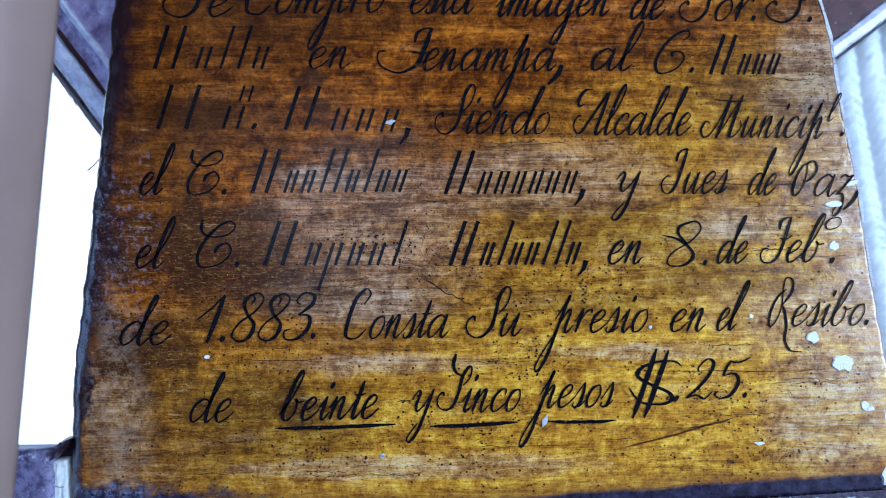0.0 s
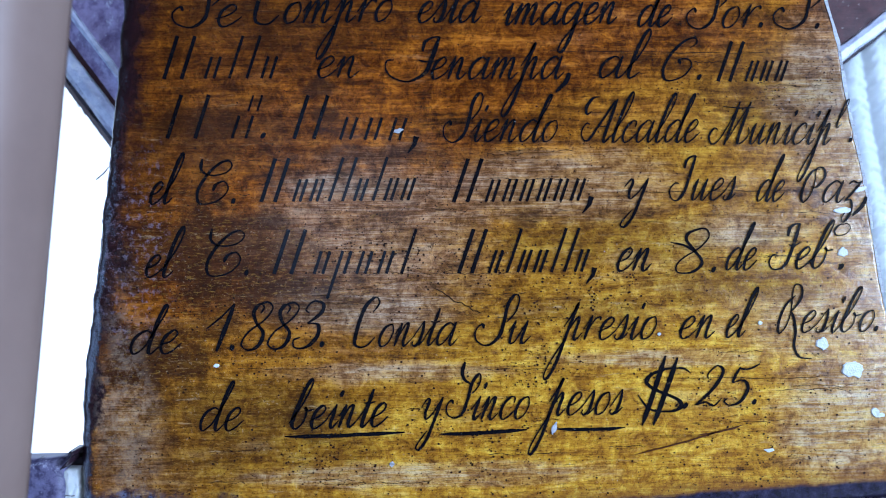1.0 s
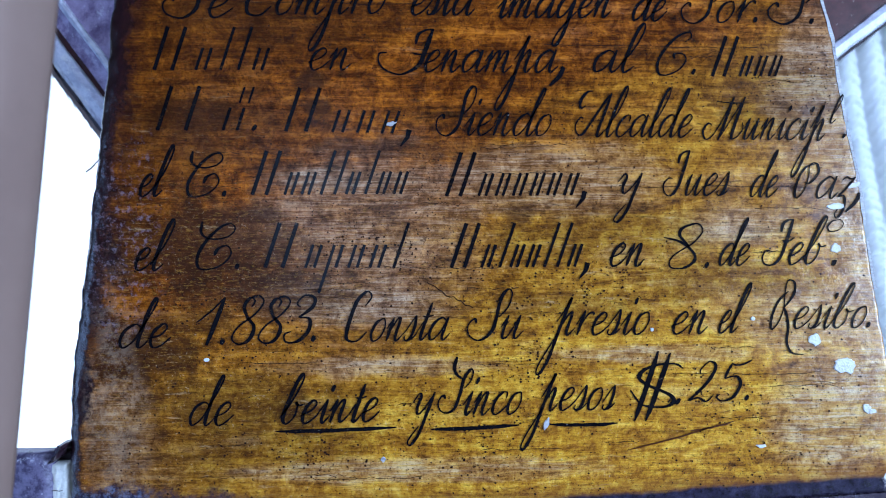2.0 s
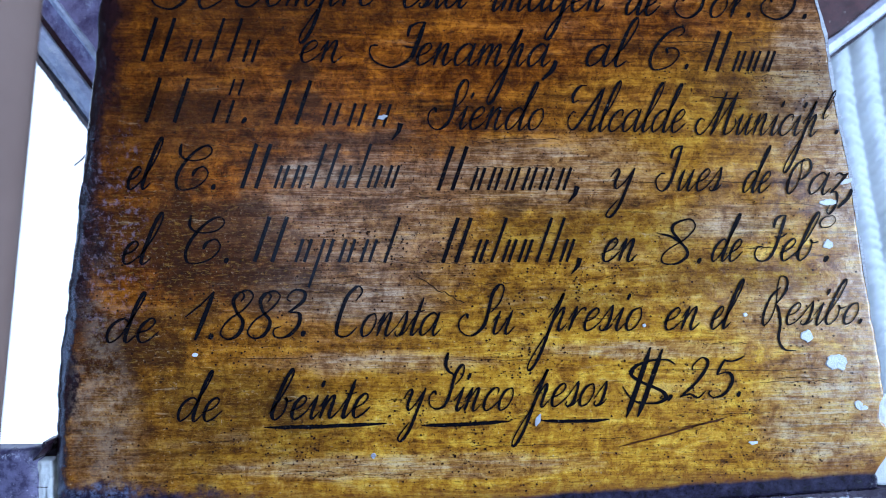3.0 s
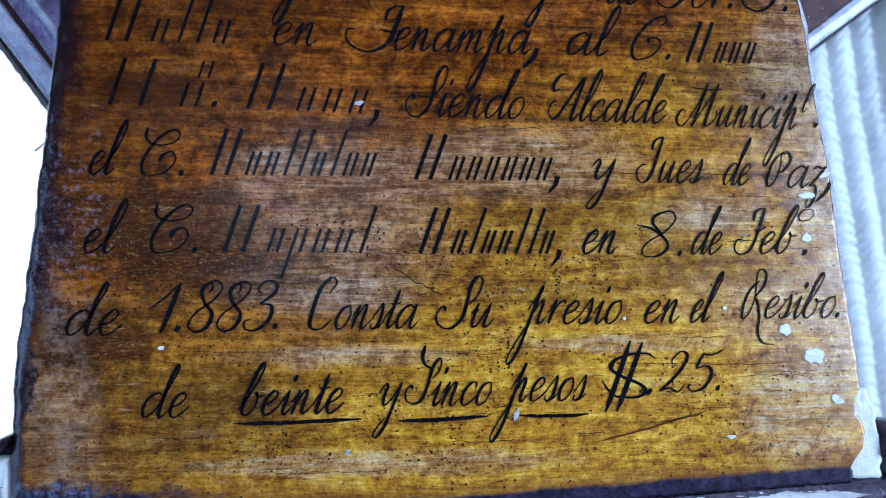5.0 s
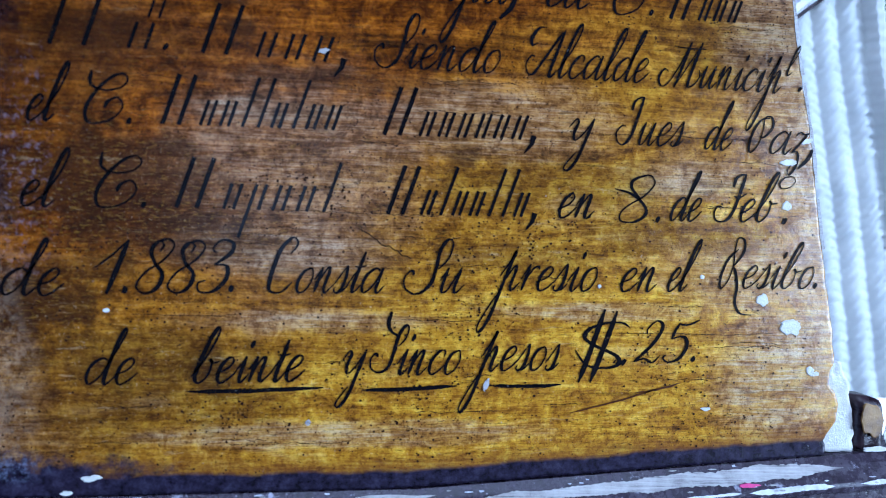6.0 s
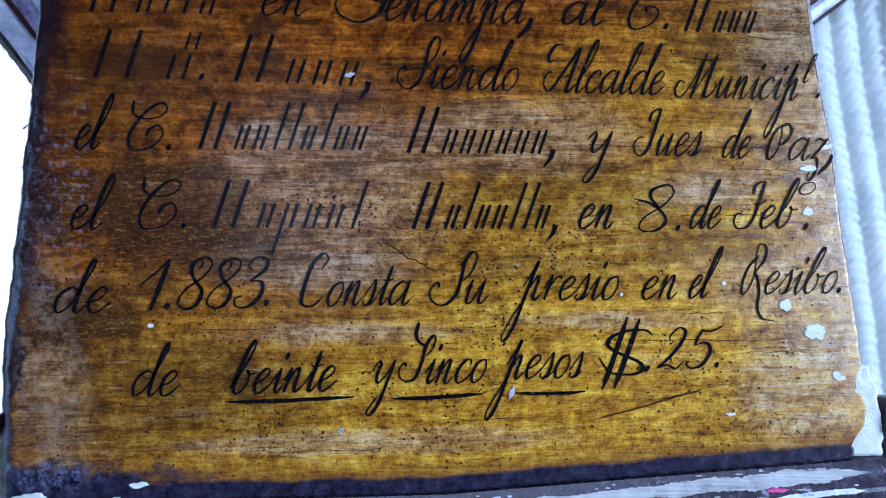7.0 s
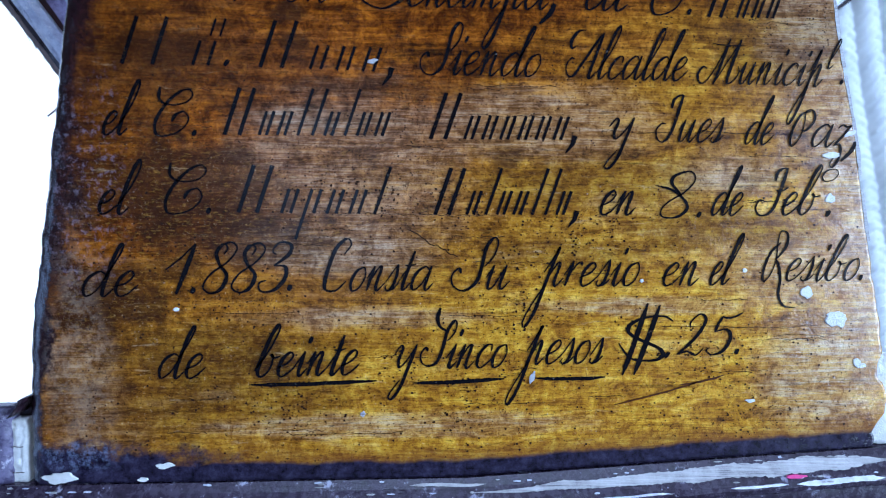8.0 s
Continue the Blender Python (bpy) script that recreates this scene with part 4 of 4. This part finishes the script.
bars("Cxlxxllx", 10.7, -16.2, 85, -15.7, 11.8, True)
word("en", 95.3, -15.5, 114, -15.5, 11.8, 1.1)
word(("o8", "."), 124, -17.2, 148, -16.4, 11.8)
word("de", 154, -15.2, 170.3, -15.3, 11.6)
word("Feb", 176.8, -14.7, 211, -14.7, 11.6)
word("o", 211.5, 2.5, 220, 2.5, 6.5)
word(".", 214.5, -15.5, 218.5, -15.5, 11.6)

word("de", -157, -57.1, -131, -57, 12.0, 1.1)
word("1.883.", -118.2, -56.2, -58, -54.4, 12.2, 1.1)
word("Eonsta", -41.8, -54.5, 12, -53.9, 12.0)
word("Su", 21.1, -54, 50.5, -53.2, 12.0)
word("presio", 66, -51.8, 117, -51.7, 12.0)
word("en", 129, -51.5, 148.4, -51.3, 12.0)
word("el", 154.2, -51.3, 168.6, -50.8, 12.0)
word("Resibo.", 182.3, -49, 236, -48.7, 11.6, 0.9)

word("de", -122.3, -97.7, -100, -97.9, 12.2)
word("beinte", -76.5, -97.5, -24.5, -96.5, 12.2, 1.15)
word("y", -7.1, -94.3, 4.2, -94.4, 12.2)
word("Zinco", 6.0, -93.8, 49.8, -93.6, 12.2)
word("pesos", 58.0, -91.9, 99.5, -91.6, 12.2)
word("$", 107.5, -91.2, 131.0, -90.2, 12.6, 1.15)
word(".", 132.0, -89.2, 136.0, -89.2, 12.0)
dash(110.0, -98.0, 122.2, -60.5, 2.7, 14, INK, "dollar_stroke")
dash(116.0, -98.0, 128.6, -61.5, 2.7, 15, INK, "dollar_stroke")
word("25.", 138.6, -87.9, 171.0, -87.3, 11.0, 1.1)
dash(-79, -101.4, -16, -99.8, 2.0, 1)
dash(2, -101.2, 48.5, -99.2, 2.0, 2)
dash(64.5, -99.2, 101, -99.0, 1.8, 3)

# ---- wear on the board: flakes, worm holes, cracks ----
rnd = random.Random(21)


def chip(cx, cz, rx, rz, turn=0.0, mat=PLASTER, label=""):
    bm = bmesh.new()
    blot(bm, cx / 1000, cz / 1000, rx / 1000, rz / 1000, -0.0001, rnd, 34, 0.30, 0.0006, turn)
    part("paint_chip", bm, mat, board, label)


chip(206.4, -55.2, 3.2, 3.4, 0, PLASTER, "white spot of bare gesso")
chip(223.5, -68.8, 6.2, 4.4, -0.2, PLASTER, "white patch of bare gesso")
chip(215.5, 16.0, 4.6, 1.6, 0.1)
chip(216.2, -6.3, 2.6, 2.3)
chip(236.1, -92.3, 2.0, 2.6)
chip(239.0, -93.8, 2.4, 1.2)
chip(-18.3, 57.6, 2.6, 1.1, 0.2, BARE)
chip(-113.3, -63.6, 1.3, 1.0)
chip(-120.5, -142.1, 4.2, 1.5, 0.05)
chip(-171.0, -147.6, 7.8, 3.0, 0.0, PLASTER, "white gesso bared at the foot")
chip(-131.5, -149.0, 2.6, 1.0)
chip(179.0, -112.2, 2.6, 0.9)
chip(225.0, 27.0, 3.4, 1.2, 0.3)
chip(118.5, -49.0, 0.9, 0.9)
chip(172.5, -43.5, 1.2, 1.0)
chip(63.0, -99.0, 1.2, 3.4, -0.3, BARE)
chip(-23.0, -117.0, 1.4, 1.2, 0, BARE)


def worm_holes():
    bm = bmesh.new()
    rnd = random.Random(4)
    nodes = [(rnd.uniform(-0.15, 0.235), rnd.uniform(-0.14, 0.12)) for _ in range(26)] + [(rnd.uniform(-0.06, 0.10), rnd.uniform(-0.035, 0.06)) for _ in range(14)]
    made = 0
    while made < 3200:
        if rnd.random() < 0.45:
            c = rnd.choice(nodes)
            x, z = rnd.gauss(c[0], 0.018), rnd.gauss(c[1], 0.007)
        else:
            x, z = rnd.uniform(-0.16, 0.245), rnd.uniform(-0.141, 0.125)
            if rnd.random() > 0.25 + 0.75 * max(0.0, min(1.0, (0.02 - z) / 0.12)) and rnd.random() < 0.6:
                continue
        if not line_at(LEFT, z) + 0.009 < x < line_at(RIGHT, z) - 0.004 or not foot_z(x) + 0.008 < z < 0.13:
            continue
        r = rnd.choice((0.0002, 0.00025, 0.0003, 0.0003, 0.0004, 0.0005)) * (1.15 if z < 0.0 else 0.85)
        n = 7
        ring = [bm.verts.new((x + r * (1 + 0.25 * rnd.random()) * math.cos(2 * math.pi * k / n), -0.00024, z + r * math.sin(2 * math.pi * k / n))) for k in range(n)]
        bm.faces.new(ring)
        made += 1
    return bm


tagged(part("woodworm", worm_holes(), PIT, board, "scattered tiny dark woodworm holes"), kind="stuff")


def cracks():
    bm = bmesh.new()
    rnd = random.Random(8)
    runs = [(-0.035, -0.0165, 0.05), (0.02, -0.027, 0.03), (0.10, 0.026, 0.10), (0.15, -0.008, 0.06), (0.06, 0.098, 0.12), (-0.11, 0.118, 0.11),
            (0.13, -0.073, 0.09), (0.19, -0.012, 0.04), (-0.09, -0.032, 0.06), (0.02, -0.067, 0.05), (0.205, 0.118, 0.03)]
    runs += [(rnd.uniform(-0.14, 0.19), rnd.uniform(-0.13, 0.12), rnd.uniform(0.012, 0.05)) for _ in range(34)]
    for x, z, ln in runs:
        n = 14
        pts = [(x + ln * i / n, z + 0.0012 * noise.noise((x * 99 + i * 0.35, z * 77, 2)) + 0.0005 * rnd.uniform(-1, 1)) for i in range(n)]
        if pts[-1][0] > line_at(RIGHT, z) - 0.004:
            continue
        ribbon(bm, pts, [rnd.uniform(0.00012, 0.0004) for _ in pts], -0.00022)
    ribbon(bm, [(0.0 + 0.002 * i, -0.0245 - 0.0011 * i + 0.0009 * rnd.uniform(-1, 1)) for i in range(13)], [0.0005] * 13, -0.00023)
    return bm


tagged(part("crazing", cracks(), PIT, board, "fine dark cracks along the grain"), kind="stuff")
dash(106, -113.5, 152, -101.5, 0.9, 6, CHAR, "scar")
dash(140, -103.6, 164, -98.6, 1.1, 7, CHAR, "scar")


# ---- the ribbed white cloth beside the pedestal ----
def cloth_bm():
    nu, nv = 130, 400
    width, hem, pleat = 0.115, 0.007, 0.0195

    def fr(u, v, back=0.0):
        z = -0.134 + 0.509 * v
        right = line_at([(0.38, 0.276), (0.124, 0.329), (0.034, 0.348), (-0.036, 0.363), (-0.245, 0.405)], z)
        d = width * (1 - u)
        x = right - d
        wave = 0.0030 * noise.noise((x * 14, z * 9, 2))
        if d < hem:
            return Vector((x + 0.0006 * noise.noise((z * 40, u, 3)), 0.0700 + wave + 0.0005 * math.cos(2 * math.pi * z / 0.0069) + back, z))
        ph = (d - hem) / pleat + 0.10 * noise.noise((2, z * 7, 1))
        k, f = math.floor(ph), ph - math.floor(ph)
        # each pleat rolls over towards one side and drops into a narrow groove at the other
        fold = 0.0040 * math.sin(math.pi * f ** 1.3)
        tilt = (0.0030, 0.0030, 0.0016, 0.0006, 0.0, 0.0)[min(max(k, 0), 5)]
        bow = tilt * math.cos(math.pi * f) * 1.2 - 0.0016 * math.cos(2 * math.pi * f) + 0.0030 * noise.noise((x * 25, z * 16, 5))
        q = (z - bow) / 0.0069
        rib = 0.0027 * (abs(math.sin(math.pi * q)) ** 0.5 - 0.6) * (1.0 + 0.4 * math.cos(math.pi * math.floor(q)) + 0.7 * noise.noise((x * 60, z * 30, 7))) * (0.25 + 0.75 * math.sin(math.pi * f) ** 0.7)
        return Vector((x + 0.0010 * noise.noise((z * 40, u, 3)), 0.080 - fold - rib * (1.2 - 0.5 * f) + wave + back, z))
    return grid_solid(nu, nv, fr, lambda u, v: fr(u, v, 0.0016))


solid("draped_cloth", cloth_bm(), CLOTH, (0, 0, Z0), "white ribbed cotton cloth hanging in soft upright pleats", "cloth", smooth=True)

# ---- the beige post close to the camera ----
bm = bmesh.new()
prof = []
for k in range(24):
    a = 2 * math.pi * k / 24
    c, s = math.cos(a), math.sin(a)
    e = (abs(c) ** 5 + abs(s) ** 5) ** (-1 / 5)
    prof.append((0.022 * c * e, 0.022 * s * e))
rows = []
for i in range(30):
    z = -1.25 + 2.05 * i / 29
    x = -0.1765 + 0.121 * z
    rows.append([bm.verts.new((x + px, -0.080 + py, z)) for px, py in prof])
for a, b in zip(rows, rows[1:]):
    for k in range(24):
        bm.faces.new((a[k], a[(k + 1) % 24], b[(k + 1) % 24], b[k]))
bm.faces.new(rows[0][::-1])
bm.faces.new(rows[-1])
solid("wooden_post", bm, BEIGE, (0, 0, Z0), "smooth beige painted post standing beside the pedestal", "post", smooth=True)

# ---- table that carries the pedestal ----
table = thing("altar_table", (0.03, 0.16, 0), "dark wooden altar table under the pedestal", "table")
part("tabletop", box(-0.275, 0.300, -0.20, 0.42, Z0 - 0.285, Z0 - 0.245, 0.004), OAK, table)
part("apron", box(-0.245, 0.270, -0.16, -0.14, Z0 - 0.37, Z0 - 0.285, 0.002), OAK, table)
part("apron", box(-0.245, 0.270, 0.36, 0.38, Z0 - 0.37, Z0 - 0.285, 0.002), OAK, table)
for lx in (-0.245, 0.220):
    for ly in (-0.17, 0.34):
        part("leg", box(lx, lx + 0.05, ly, ly + 0.05, 0.0, Z0 - 0.285, 0.004), OAK, table)

# ---- unseen room, added dark to keep reflections off the varnish ----


def structure(name, bm, mat, label, category):
    return solid(name, bm, mat, (0, 0, 0), label, category, kind="structure")


def side_wall(x0, x1, yc, zc, hz):
    bm = box(x0, x1, -2.5, yc - 0.75, 0, 2.8)
    box(x0, x1, yc + 0.75, 1.25, 0, 2.8, 0, bm)
    box(x0, x1, yc - 0.75, yc + 0.75, 0, zc - hz, 0, bm)
    box(x0, x1, yc - 0.75, yc + 0.75, zc + hz, 2.8, 0, bm)
    return bm


def ceiling_bm():
    bm = box(-2.6, -0.6, -2.5, 1.25, 2.8, 2.9)
    box(1.1, 2.6, -2.5, 1.25, 2.8, 2.9, 0, bm)
    box(-0.6, 1.1, -2.5, -1.55, 2.8, 2.9, 0, bm)
    box(-0.6, 1.1, -0.35, 1.25, 2.8, 2.9, 0, bm)
    return bm


structure("floor", box(-2.6, 2.6, -2.5, 1.25, -0.08, 0.0), ROOM_FLOOR, "unseen dark grey floor, added", "floor")
structure("ceiling", ceiling_bm(), ROOM_DARK, "unseen dark ceiling, added, open over a lamp", "ceiling")
structure("wall_west", side_wall(-2.75, -2.6, -1.15, Z0 - 0.45, 0.55), ROOM_DARK, "unseen dark side wall, added, open at a lamp", "wall")
structure("wall_east", side_wall(2.6, 2.75, -1.65, Z0 - 0.05, 0.75), ROOM_DARK, "unseen dark side wall, added, open at a lamp", "wall")


def wall_with_hole(x0, x1, y0, y1, z0, z1, hx0, hx1, hz0, hz1):
    bm = box(x0, hx0, y0, y1, z0, z1)
    box(hx1, x1, y0, y1, z0, z1, 0, bm)
    box(hx0, hx1, y0, y1, z0, hz0, 0, bm)
    box(hx0, hx1, y0, y1, hz1, z1, 0, bm)
    return bm


structure("wall_north", wall_with_hole(-2.75, 2.75, 1.25, 1.40, 0, 2.8, -2.2, 2.2, 0.0, 2.5), ROOM_DARK, "unseen dark wall, added, with a wide opening", "wall")
structure("wall_south", wall_with_hole(-2.75, 2.75, -2.65, -2.5, 0, 2.8, -0.75, -0.17, Z0 - 0.34, Z0 + 0.44), ROOM_DARK, "unseen dark wall, added, with a window opening", "wall")
structure("ground", box(-60, 60, -60, 60, -0.4, -0.1), EARTH, "dry pale earth outside", "ground")
structure("backdrop", box(-7, 7, 2.3, 2.4, -0.1, 5.0), GLOW, "added glowing white panel beyond the opening", "backdrop")

# a tree outside the opening
tree = thing("tree", (2.70, 1.85, -0.1), "leafy green tree outside the opening", "tree")
bm = bmesh.new()
for a, b, r0, r1 in (((0, 0, 0), (0.05, 0, 1.6), 0.09, 0.07), ((0.05, 0, 1.6), (-0.25, 0.1, 2.7), 0.05, 0.02), ((0.05, 0, 1.6), (0.5, -0.1, 2.6), 0.05, 0.02), ((0.05, 0, 1.6), (0.1, 0.2, 2.9), 0.06, 0.02)):
    a, b = Vector(a), Vector(b)
    bmesh.ops.create_cone(bm, cap_ends=True, segments=10, radius1=r0, radius2=r1, depth=(b - a).length,
                          matrix=Matrix.Translation((a + b) / 2) @ (b - a).to_track_quat("Z", "Y").to_matrix().to_4x4())
part("trunk", bm, BARK, tree)
bm = bmesh.new()
rnd = random.Random(31)
for _ in range(3600):
    d = Vector((rnd.gauss(0, 1), rnd.gauss(0, 1), rnd.gauss(0, 1))).normalized() * rnd.random() ** 0.4
    p = Vector((-0.35 + d.x * 0.75, d.y * 0.32, 2.55 + d.z * 0.62)) + Vector((noise.noise(d * 3), noise.noise(d * 3 + Vector((5, 0, 0))), 0)) * 0.12
    q = Euler((rnd.uniform(-1, 1), rnd.uniform(-1, 1), rnd.uniform(0, 6))).to_matrix()
    s = rnd.uniform(0.03, 0.06)
    vs = [bm.verts.new(p + q @ Vector(c) * s) for c in ((0, -1, 0), (0.42, -0.1, 0.1), (0, 1, 0), (-0.42, -0.1, 0.1))]
    bm.faces.new((vs[0], vs[1], vs[2]))
    bm.faces.new((vs[0], vs[2], vs[3]))
part("crown", bm, LEAF, tree)
